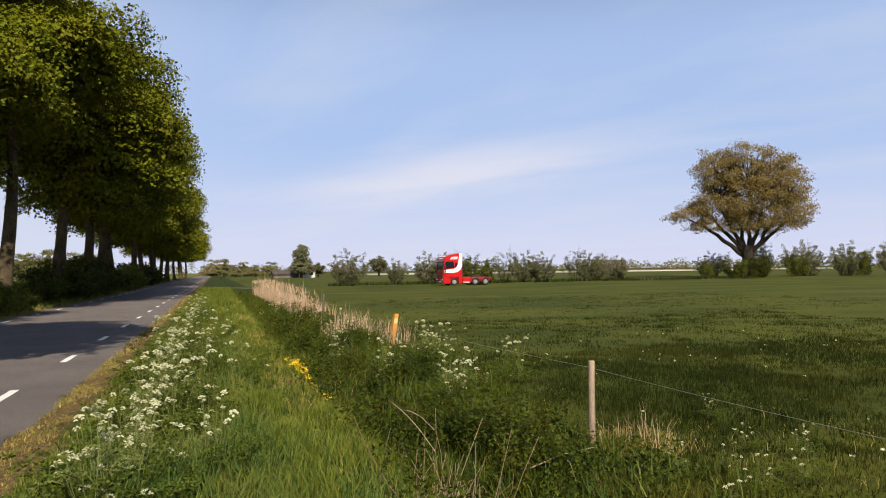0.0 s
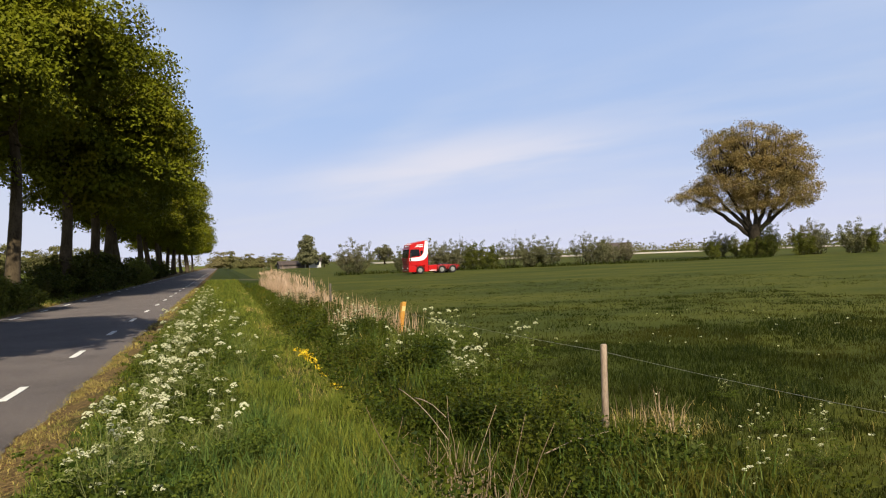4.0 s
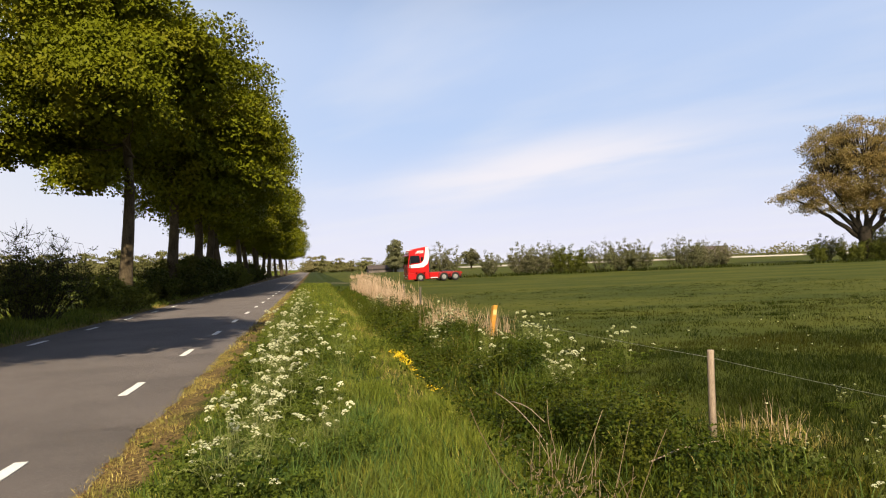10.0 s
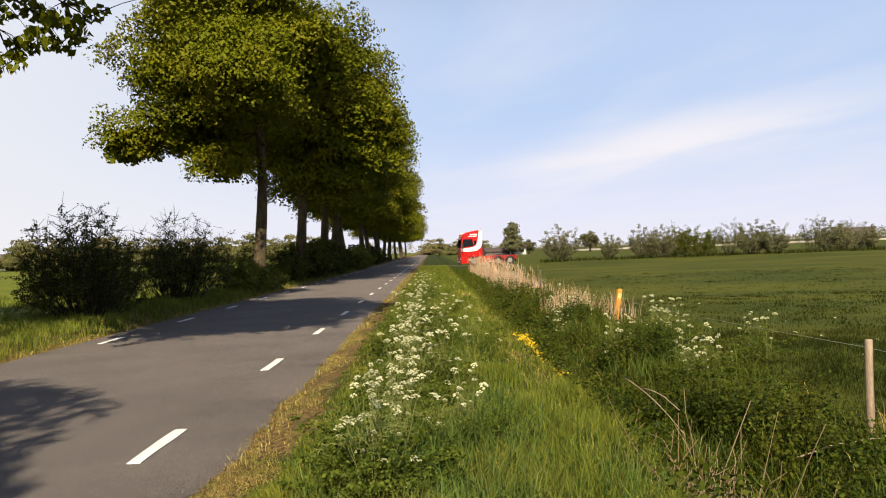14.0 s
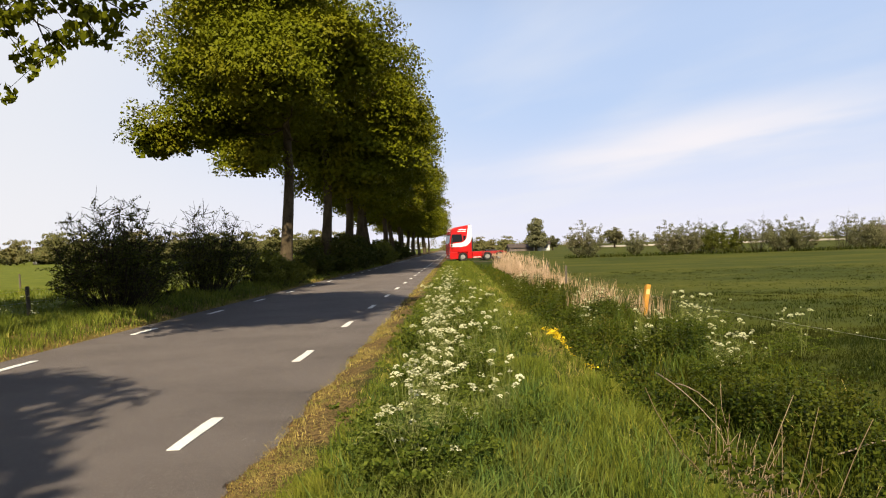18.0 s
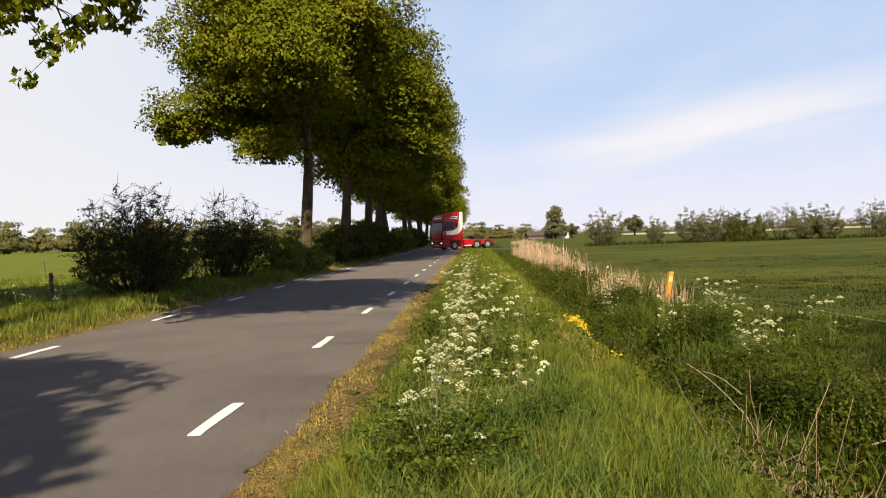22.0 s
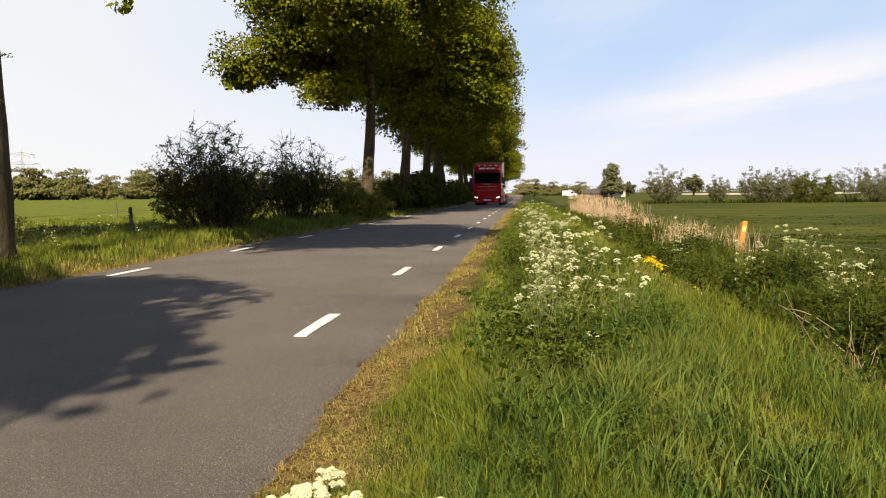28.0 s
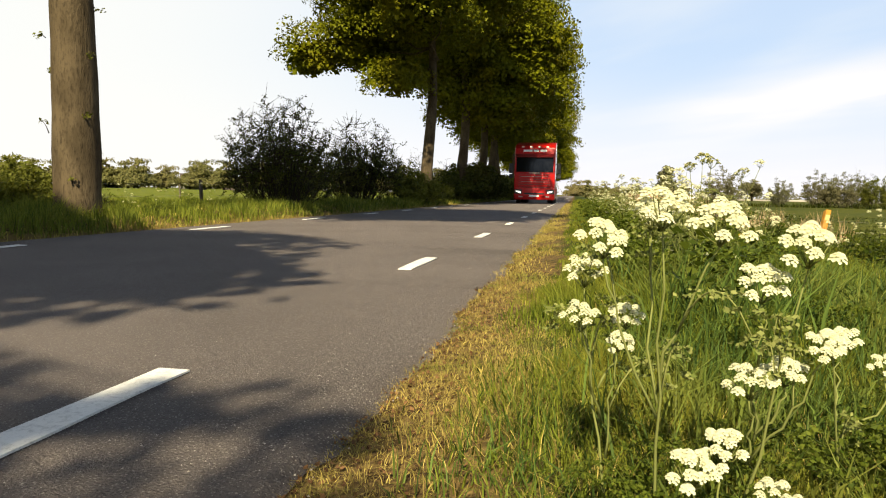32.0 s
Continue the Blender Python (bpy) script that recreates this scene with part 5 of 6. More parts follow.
def build_ditch_things():
    rng = np.random.default_rng(81)
    # dry reed bed, stalks with narrow leaves and feathery tops
    P = scatter(rng, 3.3, 4.8, 31, 66, 30, lambda x, y: rng.uniform(0, 1, len(x)) < np.interp(y, [31, 33, 37, 62], [0.1, 0.6, 1, 0.9]) * np.clip(1 + 0.8 * lump(x * 1.5, y * 0.8), 0.3, 1))
    h = np.interp(P[:, 1], [25, 36, 62], [0.7, 1.15, 1.5]) * (1 + 0.25 * lump(P[:, 0] * 2.0, P[:, 1] * 1.3)) * rng.uniform(0.5, 1.15, len(P))
    stalks = blades(rng, P, h, 0.016, 0.32)
    low = blades(rng, scatter(rng, 3.4, 5.1, 30, 62, 30), 0.6, 0.018, 0.8)
    tops = P[rng.uniform(0, 1, len(P)) < 0.3]
    high = np.interp(tops[:, 1], [25, 36, 62], [0.5, 0.85, 1.15])
    plume = blades(rng, tops + np.stack([0 * high, 0 * high, high], -1), 0.3, 0.045, 0.7)
    tagged(part("reeds", np_mesh("reeds", *joined([stalks, low, plume])), REED), "bed of dry straw-coloured reeds along the ditch", "reeds", kind="stuff")
    P = np.concatenate([scatter(rng, 4.0, 4.9, 19.5, 27.5, 26, lambda x, y: lump(x * 2, y * 1.2) > -0.1), scatter(rng, 4.2, 4.9, 16.8, 18.8, 70), scatter(rng, 3.3, 4.7, 20.4, 22.4, 90), scatter(rng, 4.1, 4.9, 6.1, 7.1, 70)])
    tagged(part("reed_tuft", np_mesh("reed_tuft", *blades(rng, P, np.where(P[:, 1] < 10, 0.36, 0.7), np.where(P[:, 1] < 10, 0.006, 0.011), 0.45)), REED), "loose tufts of dry stalks beside the fence", "reeds", kind="stuff")
    # marsh marigolds at the ditch edge
    C = np.stack([1.46 + rng.normal(0, 0.07, 46), 11.8 + rng.normal(0, 0.27, 46)], -1)
    C[34:, 1] -= rng.uniform(0.3, 2.6, 12)
    C[34:, 0] += 0.1 + rng.normal(0, 0.08, 12)
    pts = np.stack([C[:, 0], C[:, 1], np.maximum(ground_z(C[:, 0], C[:, 1]) + 0.08, -0.4) + rng.uniform(0.0, 0.1, 46)], -1)
    tagged(part("yellow_flowers", np_mesh("yellow_flowers", *leaves(rng, pts + [0, 0, 0.01], 11, 0.08, 0.04, flat=0.45, up=1.5)), YELLOW), "patch of bright yellow flowers at the ditch edge", "wild flower", kind="stuff")
    # fallen dry stalks and a dead bramble in the ditch
    for a, b in (((2.35, 9.2, -0.28), (2.3, 6.9, -0.42)), ((2.4, 8.6, -0.3), (2.5, 7.6, -0.35)), ((3.1, 6.3, -0.5), (4.0, 6.5, -0.42))):
        tagged(part("dry_stalk", np_mesh("dry_stalk", *tube(bent(a, b, (0.02, 0, 0.04), 8, rng, 0.004), np.linspace(0.008, 0.004, 8), 6)), WOOD_POST), "fallen dry plant stalk lying over the ditch bank", "stalk")
    pieces = []
    for k in range(150):
        x, y = 2.02 + rng.normal(0, 0.2), 5.3 + rng.normal(0, 0.65)
        f = np.array([x, y, float(ground_z(x, y)) - 0.02])
        pieces.append(tube(bent(f, f + np.array([rng.normal(0, 0.2), rng.normal(0, 0.2), rng.uniform(0.25, 0.7) if k > 8 else rng.uniform(0.8, 1.1)]), rng.normal(0, 0.05, 3), 6, rng, 0.012), np.linspace(0.005, 0.002, 6), 4))
    tagged(part("dead_stalks", np_mesh("dead_stalks", *joined(pieces)), DEAD_STALK), "tangle of dead brown stalks standing in the ditch", "stalks", kind="stuff")
    # dead leaves and bits caught at the road edge
    x = ROAD_R + np.abs(rng.normal(0, 0.16, 2600)) - 0.07
    y = 0.8 + 7 * rng.uniform(0, 1, 2600) ** 1.8
    litter = leaves(rng, np.stack([x, y, ground_z(x, y) + 0.012], -1), 1, 0.012, 0.015, flat=0.4, droop=0.0, up=2.5)
    tagged(part("leaf_litter", np_mesh("leaf_litter", *litter), foliage("dead_leaf", (0.05, 0.024, 0.012), (0.24, 0.13, 0.06), None, 0.1)), "dead brown leaves and bits along the road edge", "leaf litter", kind="stuff")
    # daisies scattered over the near meadow and the pasture
    x = np.concatenate([rng.uniform(4.8, 14, 60), rng.uniform(-16, -10, 60)])
    y = np.concatenate([rng.uniform(4, 18, 60), rng.uniform(10, 26, 60)])
    tagged(part("daisies", np_mesh("daisies", *leaves(rng, np.stack([x, y, ground_z(x, y) + 0.12], -1), 3, 0.03, 0.035, flat=0.3, up=2.0)), PETAL), "small white flowers scattered over the grass", "wild flower", kind="stuff")
    # loose grit along the road edge
    V, T, n = [], [], 0
    for _ in range(900):
        x, y = ROAD_R - abs(rng.normal(0, 0.35)) + 0.06, 0.8 + 9 * rng.uniform() ** 1.6
        r0 = rng.uniform(0.0012, 0.003)
        o = np.array([x, y, 0.002])
        ring = [o + r0 * np.array([math.cos(a) * rng.uniform(0.7, 1.3), math.sin(a) * rng.uniform(0.7, 1.3), 0]) for a in np.arange(5) * 1.2566]
        V += ring + [o + [0, 0, r0 * 1.1]]
        T += [(n + i, n + (i + 1) % 5, n + 5) for i in range(5)]
        n += 6
    tagged(part("grit", np_mesh("grit", np.array(V), None, T), surface("grit_stone", (0.3, 0.26, 0.22), (0.45, 0.42, 0.38), 30.0, 0.8, 0.0)), "loose pale grit on the asphalt edge", "grit", kind="stuff")

    def post(name, x, y, top, r, lean, mat, label, category="fence post", group=""):
        z = float(ground_z(x, y))
        root = tagged(new(name), label, category, group)
        root.matrix_basis = pose(x, y, z, lean[0], lean[1], rng.uniform(0, 90))
        H = top - z
        V, Q, T = tube([(0, 0, -0.4), (0.004, 0, H * 0.3), (-0.004, 0.003, H * 0.7), (0, 0, H - 0.012), (0, 0, H)], [r * 1.05, r, r * 0.97, r * 0.95, r * 0.82], 10)
        part("stake", np_mesh("stake", V, Q, T), mat, root, smooth=False)
        return root

    p = post("fence_post", 4.14, 6.9, 0.45, 0.038, (0, -4), WOOD_POST, "weathered pale wooden fence post with wire at the meadow edge", group="meadow fence")
    bm = bmesh.new()
    bm_cyl(bm, (0.045, 0, 0.86), 0.018, 0.05, "z", 10)
    part("insulator", bm, plain("insulator_black", (0.03, 0.03, 0.03), 0.5), p)
    for x, y in ((4.2, 1.6), (4.25, -4), (4.6, 30.5), (4.7, 37)):
        post("fence_post", x, y, float(ground_z(x, y)) + 0.95, 0.045, (rng.uniform(-3, 3), rng.uniform(-3, 3)), WOOD_OLD, "grey weathered wooden fence post at the meadow edge", group="meadow fence")
    for x, y, top in ((4.52, 17.85, 0.36),):
        z = float(ground_z(x, y))
        root = tagged(new("marker_post"), "short orange-yellow pipeline marker post with a slanted top", "marker post", "")
        root.matrix_basis = pose(x, y, z, 2, 9, 12)
        bm = bmesh.new()
        bm_prism(bm, [(-0.06, -0.3), (0.06, -0.3), (0.06, top - z - 0.05), (-0.06, top - z)], -0.058, 0.058, 0.012)
        part("post", bm, ORANGE, root)
        bm = bmesh.new()
        bm_box(bm, -0.05, 0.05, -0.064, -0.0605, top - z - 0.25, top - z - 0.12)
        part("plate", bm, plain("marker_plate", (0.6, 0.5, 0.2), 0.4), root)
    root = tagged(new("fence_wire"), "thin slack galvanised fence wire along the meadow", "wire")
    for h in (0.36,):
        pts = [(4.25, -4.2, 0.4), (4.2, 1.6, h + 0.05), (4.14, 6.9, h), (4.52, 17.85, 0.1)]
        P = np.concatenate([bent(a, b, (0, 0, -0.03), 8) for a, b in zip(pts[:-1], pts[1:])])
        part("strand", np_mesh("strand", *tube(P + rng.normal(0, 1e-4, P.shape), np.full(len(P), 0.002), 4)), WIRE, root)
    # pasture fence on the far roadside
    for x, y in ((-11.0, 17.6), (-12.6, 11.0), (-11.0, 24), (-11.2, 31), (-14.8, 5.5), (-24, 38), (-30, 33)):
        post("fence_post", x, y, float(ground_z(x, y)) + 0.85, 0.05, (rng.uniform(-4, 4), rng.uniform(-4, 4)), WOOD_OLD, "dark old wooden pasture fence post", group="pasture fence")
    root = tagged(new("fence_wire"), "thin fence wires along the pasture", "wire")
    for h in (0.45, 0.75):
        pts = [(x, y, float(ground_z(x, y)) + h) for x, y in ((-14.8, 5.5), (-12.6, 11.0), (-11.0, 17.6), (-11.0, 24), (-11.2, 31))]
        P = np.concatenate([bent(a, b, (0, 0, -0.04), 6) for a, b in zip(pts[:-1], pts[1:])])
        part("strand", np_mesh("strand", *tube(P + rng.normal(0, 1e-4, P.shape), np.full(len(P), 0.003), 4)), WIRE, root)


build_ditch_things()


# ---------------------------------------------------------------- the lorry
RED = surface("red_lorry_paint", (0.3952, 0.0061, 0.0061), (0.4408, 0.0076, 0.0076), 0.8, 0.35, 0.0, 20.0, coat=0.25)
RED.node_tree.nodes["Principled BSDF"].inputs["Specular IOR Level"].default_value = 0.25
WHITE = plain("white_lorry_paint", (0.8, 0.8, 0.78), 0.3, coat=0.5)
RED_DARK = plain("dark_red_trim", (0.1672, 0.0076, 0.0091), 0.4, coat=0.3)
BLACK = plain("black_plastic", (0.0152, 0.0152, 0.0167), 0.55)
RUBBER = plain("tyre_rubber", (0.0167, 0.016, 0.0152), 0.85)
ALLOY = plain("bright_alloy", (0.3, 0.29, 0.27), 0.4, 0.25)
CHASSIS = plain("red_chassis", (0.304, 0.0152, 0.0137), 0.5)
LAMP = plain("headlamp_glass", (0.7, 0.7, 0.7), 0.1, emit=(1.0, 0.97, 0.9), power=0.7)
TAIL = plain("tail_lamp", (0.5, 0.01, 0.01), 0.2)
GLASS = glass_dark("cab_glass")


def wheel(x, y, parent, dual=False):
    s = 1 if x > 0 else -1
    w = 0.30 if not dual else 0.56
    bm = bmesh.new()
    bm_cyl(bm, (0, 0, 0), 0.11, w + 0.03, "x", 16)
    hub = part("wheel", bm, ALLOY, parent)
    hub.matrix_basis = pose(x, y, 0.45)
    prof = [(-w / 2, 0.28), (-w / 2 + 0.01, 0.4), (-w / 2 + 0.05, 0.443), (-w / 2 + 0.12, 0.45), (w / 2 - 0.12, 0.45), (w / 2 - 0.05, 0.443), (w / 2 - 0.01, 0.4), (w / 2, 0.28)]
    n = 32
    V = np.array([(px, r * math.cos(a), r * math.sin(a)) for px, r in prof for a in np.linspace(0, 2 * np.pi, n, endpoint=False)])
    m = len(prof)
    Q = [[k * n + j, k * n + (j + 1) % n, ((k + 1) % m) * n + (j + 1) % n, ((k + 1) % m) * n + j] for k in range(m) for j in range(n)]
    part("tyre", np_mesh("tyre", V, Q), RUBBER, hub, smooth=True)
    bm = bmesh.new()
    o = s * (w / 2 - 0.06)
    bm_cyl(bm, (o, 0, 0), 0.25, 0.05, "x", 28)
    bm_cyl(bm, (o + s * 0.05, 0, 0), 0.2, 0.07, "x", 20, 0.2)
    for k in range(10):
        a = k * math.pi / 5
        bm_cyl(bm, (o + s * 0.095, 0.155 * math.cos(a), 0.155 * math.sin(a)), 0.018, 0.03, "x", 6)
        bm_box(bm, o + s * 0.02 - 0.012, o + s * 0.02 + 0.012, 0.24 * math.cos(a) - 0.02, 0.24 * math.cos(a) + 0.02, 0.24 * math.sin(a) - 0.02, 0.24 * math.sin(a) + 0.02)
    part("rim", bm, ALLOY, hub, "polished alloy rim")
    return hub


def build_lorry():
    root = tagged(new("lorry_tractor"), "red and white articulated lorry tractor unit without a trailer", "lorry")
    W = 1.24
    bm = bmesh.new()
    bm_prism(bm, [(1.36, 0.98), (1.40, 1.8), (1.26, 2.75), (1.12, 3.42), (0.75, 3.6), (-0.85, 3.88), (-0.97, 3.78), (-0.97, 0.98)], -W, W, 0.05)
    bm.edges.ensure_lookup_table()
    front = [e for e in bm.edges if all(v.co.y > 1.0 and abs(v.co.x) > W - 0.02 for v in e.verts) and abs(e.verts[0].co.z - e.verts[1].co.z) > 0.3]
    bmesh.ops.bevel(bm, geom=front, offset=0.07, segments=3, affect="EDGES", profile=0.5)
    cab = part("cab", bm, RED, root)
    bm = bmesh.new()
    bm_prism(bm, [(1.415, 1.93), (1.43, 1.93), (1.282, 2.89), (1.267, 2.89)], -1.12, 1.12, 0.004)
    bm_prism(bm, [(1.35, 1.93), (1.42, 1.93), (1.272, 2.89), (1.2, 2.89)], -1.12, 1.12)
    part("windscreen", bm, GLASS, cab, "dark tinted windscreen")
    bm = bmesh.new()
    bm_prism(bm, [(1.27, 2.89), (1.48, 2.82), (1.49, 2.87), (1.2, 3.06)], -1.2, 1.2, 0.01)
    part("sun_visor", bm, RED_DARK, cab)
    bm = bmesh.new()
    bm_prism(bm, [(1.14, 3.08), (1.22, 3.08), (1.16, 3.38), (1.08, 3.38)], -0.9, 0.9, 0.01)
    sign = part("name_board", bm, RED, cab)
    for x0, x1 in ((-0.7, -0.3), (-0.22, 0.1), (0.18, 0.72)):
        bm = bmesh.new()
        bm_prism(bm, [(1.21, 3.17), (1.222, 3.17), (1.192, 3.3), (1.18, 3.3)], x0, x1)
        part("bar", bm, WHITE, sign)
    for k in range(4):
        bm = bmesh.new()
        bm_box(bm, -0.82 + 0.5 * k, -0.66 + 0.5 * k, 1.0, 1.1, 3.44, 3.53, 0.02)
        part("roof_lamp", bm, WHITE, cab)
    for s in (-1, 1):
        # side of the cab: glass, white sweep, mirror, steps
        o = (s * (W - 0.004), s * (W + 0.006))
        x0, x1 = min(o), max(o)
        bm = bmesh.new()
        bm_prism(bm, [(1.29, 1.98), (1.13, 2.86), (0.12, 2.86), (-0.02, 2.1)], x0, x1)
        part("side_window", bm, GLASS, cab)
        bm = bmesh.new()
        bm_prism(bm, [(-0.06, 2.2), (-0.06, 2.7), (-0.36, 2.7), (-0.26, 2.25)], x0, x1)
        part("quarter_window", bm, GLASS, cab)
        bm = bmesh.new()
        bm_prism(bm, [(1.3, 1.52), (1.3, 1.86), (0.1, 1.98), (-0.25, 2.16), (-0.45, 2.5), (-0.64, 3.83), (-0.965, 3.8), (-0.965, 2.4), (-0.8, 1.95), (-0.4, 1.62), (0.1, 1.54)], x0 + s * 0.003, x1 + s * 0.003)
        part("white_sweep", bm, WHITE, cab, "white painted sweep")
        for z0, y0, y1 in ((3.12, 0.55, 0.15), (3.12, 0.1, -0.35), (3.3, 0.4, -0.4)):
            bm = bmesh.new()
            bm_prism(bm, [(y0, z0), (y0 - 0.03, z0 + 0.1), (y1 - 0.03, z0 + 0.12), (y1, z0 + 0.02)], x0 + s * 0.003, x1 + s * 0.003)
            part("bar", bm, WHITE, cab)
        bm = bmesh.new()
        bm_box(bm, s * 1.45 - 0.13, s * 1.45 + 0.13, 1.15, 1.27, 1.85, 2.45, 0.03)
        bm_box(bm, s * 1.45 - 0.13, s * 1.45 + 0.13, 1.17, 1.28, 1.55, 1.8, 0.03)
        bm_box(bm, min(s * 1.2, s * 1.4), max(s * 1.2, s * 1.4), 1.18, 1.24, 2.38, 2.43)
        part("mirror", bm, BLACK, cab)
        bm = bmesh.new()
        bm_prism(bm, [(1.2, 1.08), (1.2, 1.5), (0.12, 1.5), (0.12, 1.08)], x0, x1)
        door = part("door", bm, RED, cab)
        bm = bmesh.new()
        bm_box(bm, min(s * 1.24, s * 1.275), max(s * 1.24, s * 1.275), 0.16, 0.36, 1.42, 1.46, 0.01)
        part("door_handle", bm, BLACK, door)
        bm = bmesh.new()
        bm_box(bm, s * 0.95 - 0.25, s * 0.95 + 0.25, -4.69, -4.67, 0.25, 0.7)
        part("mud_flap", bm, BLACK, root)
        bm = bmesh.new()
        bm_box(bm, s * 1.0 - 0.2, s * 1.0 + 0.2, 1.36, 1.455, 0.66, 0.78, 0.03)
        for v in bm.verts:
            v.co.z += 0.22 * (abs(v.co.x) - 1.0)
            v.co.y -= 0.12 * max(abs(v.co.x) - 1.0, 0)
        lamp = part("headlamp", bm, LAMP, root, "lit headlamp")
        bm = bmesh.new()
        bm_box(bm, s * 0.98 - 0.24, s * 0.98 + 0.24, 1.35, 1.438, 0.58, 0.86, 0.03)
        part("lamp_surround", bm, BLACK, lamp)
        bm = bmesh.new()
        bm_box(bm, s * 0.82 - 0.12, s * 0.82 + 0.12, 1.36, 1.442, 0.38, 0.46, 0.02)
        part("fog_lamp", bm, ALLOY, root)
        bm = bmesh.new()
        bm_box(bm, min(s * 1.0, s * 1.24), max(s * 1.0, s * 1.24), -0.98, -0.52, 0.28, 1.0, 0.02)
        part("step_panel", bm, RED, root)
        bm = bmesh.new()
        bm_box(bm, min(s * 0.8, s * 1.23), max(s * 0.8, s * 1.23), -2.02, -1.02, 0.3, 1.0, 0.05)
        skirt = part("side_skirt", bm, RED, root)
        bm = bmesh.new()
        bm_box(bm, min(s * 1.225, s * 1.237), max(s * 1.225, s * 1.237), -1.95, -1.1, 0.36, 0.44)
        part("stripe", bm, WHITE, skirt)
        # arch over the front wheel and guards over the rear ones
        for y, r in ((0.0, 0.52), (-2.68, 0.5), (-4.0, 0.5)):
            a = np.linspace(0, math.pi, 11)
            x_in, x_out = (s * 0.85, s * 1.235) if y == 0 else (s * 0.68, s * 1.24)
            bm = bmesh.new()
            out = [(y + math.cos(t) * (r + 0.07), 0.45 + math.sin(t) * (r + 0.07)) for t in a] + [(y + math.cos(t) * r, 0.45 + math.sin(t) * r) for t in a[::-1]]
            bm_prism(bm, out, min(x_in, x_out), max(x_in, x_out))
            part("mudguard", bm, RED if y == 0 else CHASSIS, root)
        bm = bmesh.new()
        bm_box(bm, min(s * 0.36, s * 0.46), max(s * 0.36, s * 0.46), -4.7, 0.9, 0.72, 1.0)
        part("frame_rail", bm, CHASSIS, root)
        bm = bmesh.new()
        bm_box(bm, min(s * 0.75, s * 1.15), max(s * 0.75, s * 1.15), -4.8, -4.72, 0.75, 0.9, 0.01)
        part("tail_lamp", bm, TAIL, root)
    bm = bmesh.new()
    bm_prism(bm, [(0.54, 0.26), (1.38, 0.24), (1.43, 0.5), (1.42, 0.98), (0.54, 0.98)], -W, W, 0.04)
    bumper = part("bumper", bm, RED, root)
    bm = bmesh.new()
    bm_box(bm, -0.3, 0.3, 1.425, 1.44, 0.42, 0.53)
    part("plate", bm, WHITE, bumper, "blank registration plate")
    bm = bmesh.new()
    bm_prism(bm, [(1.37, 1.0), (1.395, 1.0), (1.43, 1.82), (1.4, 1.82)], -0.95, 0.95)
    grille = part("grille", bm, BLACK, root)
    for k in range(5):
        bm = bmesh.new()
        z = 1.03 + 0.158 * k
        bm_box(bm, -0.94, 0.94, 1.385 + 0.035 * (z - 1), 1.43 + 0.035 * (z - 1), z, z + 0.128, 0.012)
        part("grille_bar", bm, RED, grille)
        if k in (1, 3):
            bm = bmesh.new()
            bm_box(bm, -0.8, 0.8, 1.428 + 0.035 * (z - 1), 1.436 + 0.035 * (z - 1), z + 0.134, z + 0.154)
            part("trim_strip", bm, ALLOY, grille, "bright metal trim strip")
    bm = bmesh.new()
    bm_prism(bm, [(1.43, 1.845), (1.455, 1.85), (1.45, 1.9), (1.425, 1.9)], -0.34, 0.34, 0.004)
    part("badge_strip", bm, ALLOY, root)
    bm = bmesh.new()
    bm_box(bm, -0.62, 0.62, 1.4, 1.436, 0.56, 0.66, 0.01)
    part("air_intake", bm, BLACK, bumper)
    for s in (-1, 1):
        bm = bmesh.new()
        for q in (0.0, 1.0):
            bm_box(bm, s * 0.45 - 0.35, s * 0.45 + 0.35, 1.43, 1.45, 1.97 + 0.02 * q, 1.975 + 0.02 * q)
        part("wiper", bm, BLACK, root)
    bm = bmesh.new()
    bm_box(bm, -1.0, 1.0, -4.72, -4.6, 0.6, 0.98, 0.02)
    part("rear_beam", bm, CHASSIS, root)
    bm = bmesh.new()
    bm_prism(bm, [(-2.7, 1.08), (-2.9, 1.16), (-3.7, 1.16), (-4.0, 1.0), (-3.6, 1.0), (-2.8, 1.0)], -0.45, 0.45)
    part("fifth_wheel", bm, BLACK, root)
    bm = bmesh.new()
    bm_box(bm, -0.9, 0.9, -1.18, -0.99, 1.05, 2.5, 0.03)
    bm_box(bm, -0.35, 0.35, -1.0, 0.9, 0.6, 1.02)
    part("equipment_rack", bm, BLACK, root)
    bm = bmesh.new()
    bm_cyl(bm, (0.0, 0.0, 0.45), 0.07, 1.8, "x", 10)
    for y in (-2.68, -4.0):
        bm_cyl(bm, (0, y, 0.45), 0.09, 1.5, "x", 10)
    part("axle", bm, BLACK, root)
    wheels = [wheel(x, y, root, y < -1) for y in (0.0, -2.68, -4.0) for x in ((-1.06, 1.06) if y == 0 else (-0.94, 0.94))]
    return root, wheels


lorry, lorry_wheels = build_lorry()



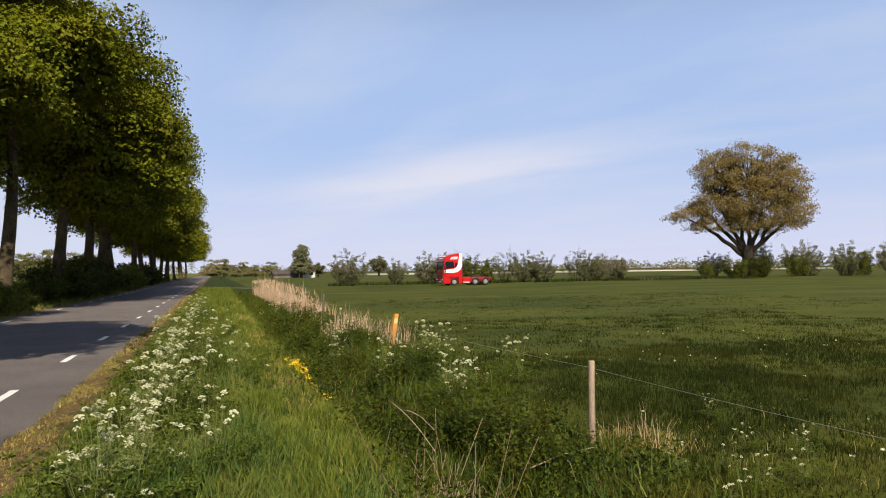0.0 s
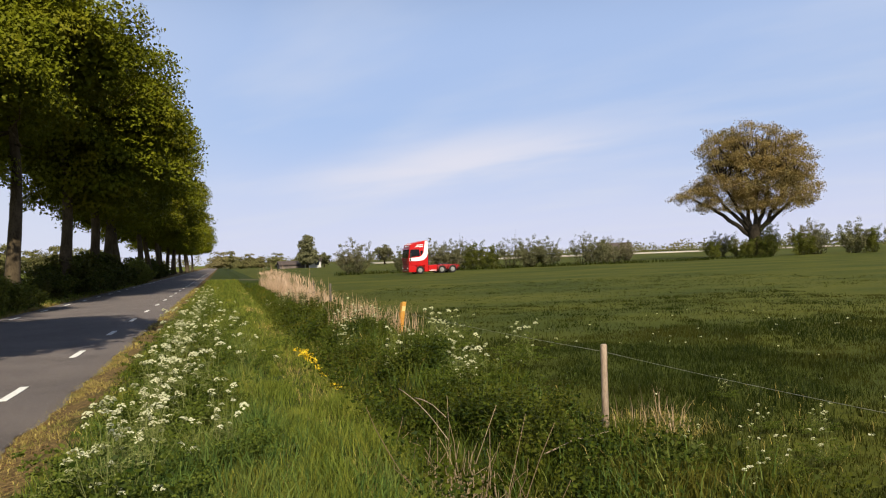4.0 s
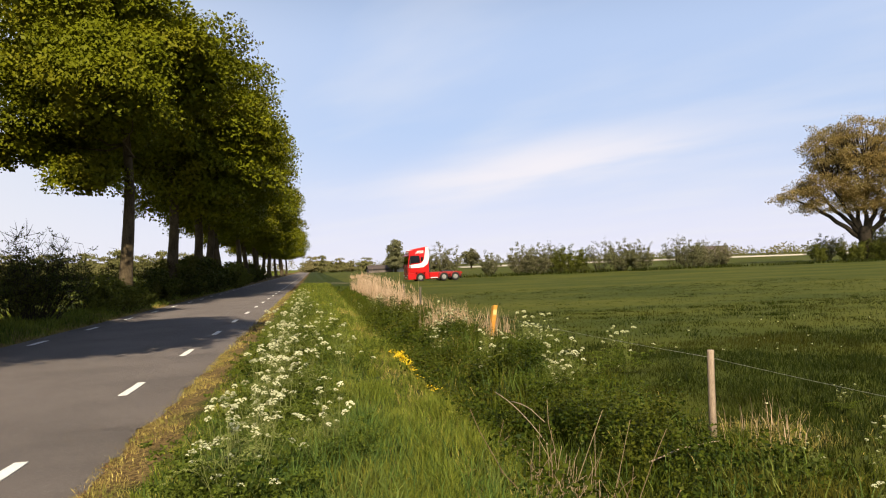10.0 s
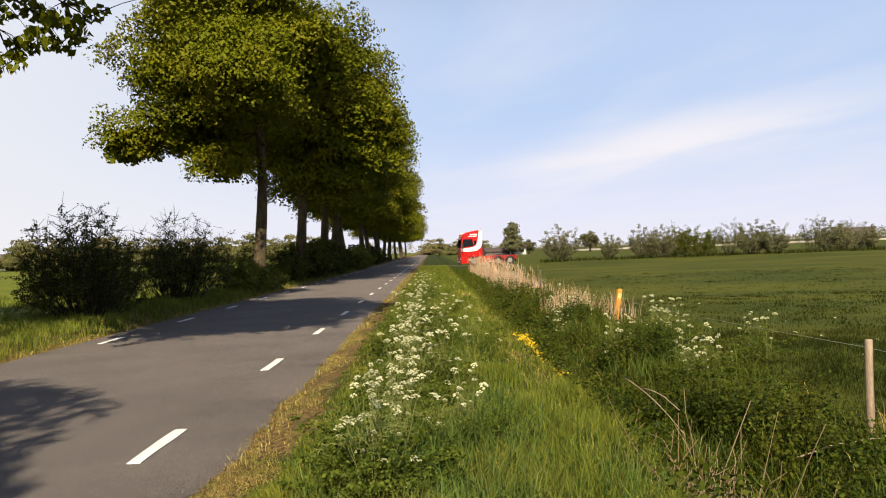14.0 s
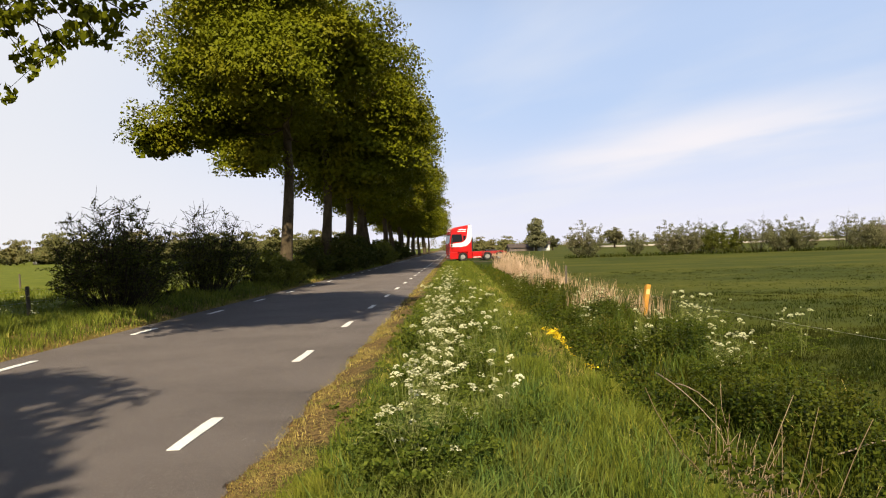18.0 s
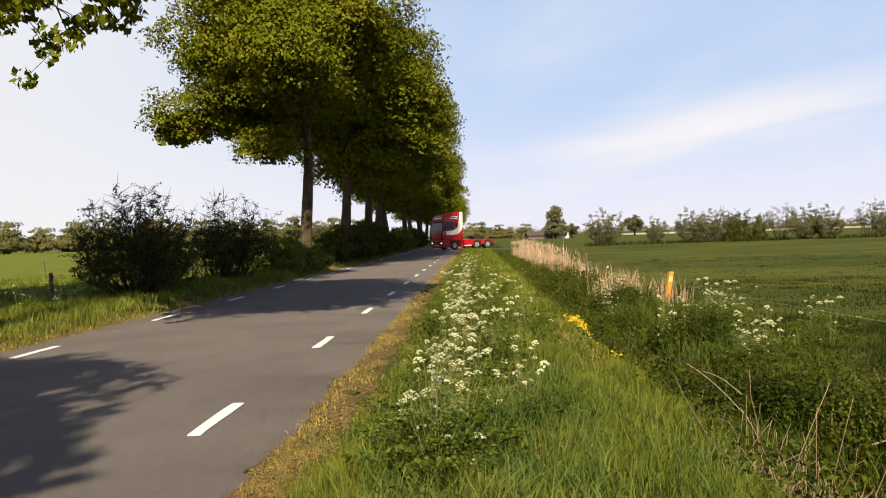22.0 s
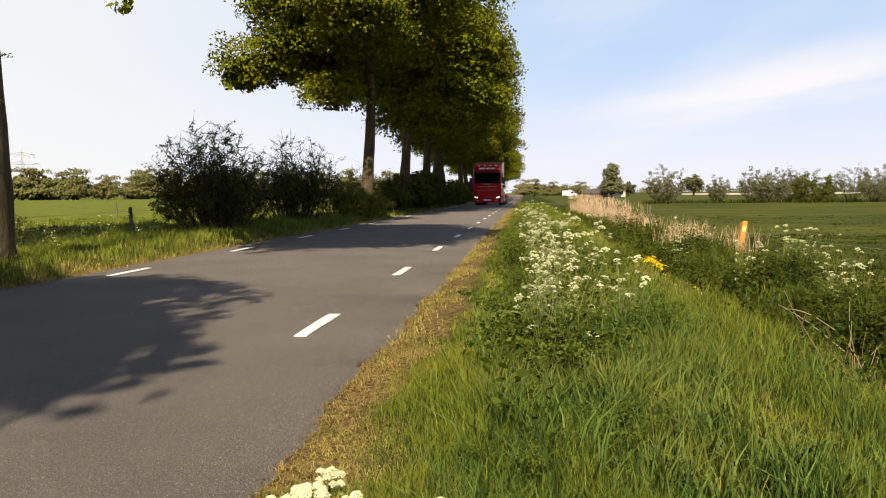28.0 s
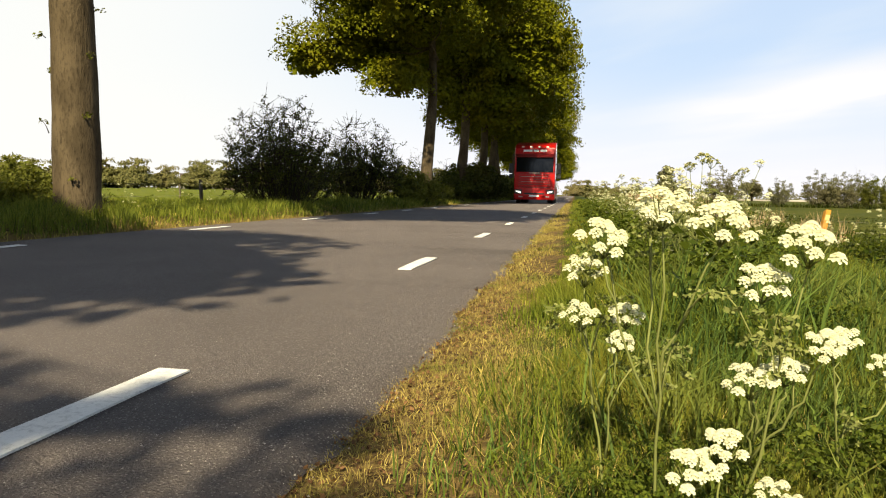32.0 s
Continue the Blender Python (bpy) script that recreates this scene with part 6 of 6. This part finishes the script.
def build_van():
    root = tagged(new("white_van"), "small white delivery van driving on the far cross road", "van")
    bm = bmesh.new()
    bm_prism(bm, [(2.5, 0.4), (2.55, 0.95), (1.7, 1.15), (1.1, 1.9), (0.7, 2.1), (-2.4, 2.1), (-2.5, 0.4)], -0.95, 0.95, 0.06)
    body = part("body", bm, WHITE, root)
    for s in (-1, 1):
        bm = bmesh.new()
        bm_prism(bm, [(1.5, 1.2), (1.05, 1.8), (0.4, 1.8), (0.4, 1.2)], min(s * 0.94, s * 0.96), max(s * 0.94, s * 0.96))
        part("side_window", bm, GLASS, body)
        for y in (1.6, -1.6):
            bm = bmesh.new()
            bm_cyl(bm, (s * 0.85, y, 0.34), 0.34, 0.22, "x", 18)
            part("wheel", bm, RUBBER, root)
    bm = bmesh.new()
    bm_prism(bm, [(1.66, 1.2), (1.69, 1.2), (1.13, 1.88), (1.1, 1.88)], -0.82, 0.82)
    part("windscreen", bm, GLASS, body)
    return root


white_van = build_van()

# seconds, place of the front axle, degrees turned from facing the road towards facing along it
DRIVE = [
    (0.0, 26.95, 79.2, 2), (1.0, 26.2, 79.2, 2), (2.0, 24.85, 79.1, 2), (3.0, 23.3, 79.0, 2), (4.5, 21.3, 78.8, 3),
    (6.0, 19.4, 78.6, 3), (7.0, 17.7, 78.4, 3), (8.0, 15.9, 78.2, 4), (9.0, 13.75, 78.0, 4), (10.0, 11.6, 77.8, 4),
    (11.0, 9.4, 77.5, 5), (12.0, 7.6, 77.2, 6), (14.0, 4.35, 76.7, 7), (15.0, 2.75, 76.4, 8), (16.5, 1.4, 76.0, 9),
    (18.0, 0.5, 75.5, 11), (20.0, -1.05, 74.5, 17), (21.0, -2.0, 73.6, 24), (22.0, -2.7, 72.4, 32), (23.0, -3.2, 70.8, 43),
    (24.0, -3.5, 68.9, 55), (25.0, -3.7, 67.2, 67), (26.5, -3.85, 65.3, 79), (28.0, -3.85, 63.2, 86), (29.0, -3.8, 59.8, 89),
    (30.0, -3.75, 55.2, 90), (31.0, -3.7, 50.0, 90), (32.0, -3.6, 45.0, 90),
]


def motions():
    T = np.array(DRIVE)
    rows = []
    for t, x, y, a in DRIVE:
        z = float(np.interp(x, [-2.5, 0, 6, 14], [0.0, -0.03, -0.25, -0.39]))
        rows.append((t, pose(x, y, z, 0, 0, 90 + a)))
    walk(lorry, rows)
    walk(white_van, [(t, pose(x, 250, FIELD_Z, 0, 0, -90)) for t, x in ((0.0, -17.0), (22.0, -16.0), (24.0, -7.4), (25.0, -2.0), (27.5, 12.0), (28.5, 17.6), (32.0, 37.0))])
    gone = np.concatenate([[0], np.cumsum(np.hypot(np.diff(T[:, 1]), np.diff(T[:, 2])))])
    turn = lambda t: -math.degrees(float(np.interp(t, T[:, 0], gone)) / 0.45)
    times, last = [0.0], 0.0
    for k in range(1, 961):
        t = k / 30
        if abs(turn(t) - turn(last)) > 55 or k == 960:
            times.append(t)
            last = t
    for w in lorry_wheels:
        x, y, z = w.location
        walk(w, [(t, pose(x, y, z, turn(t))) for t in times])


motions()
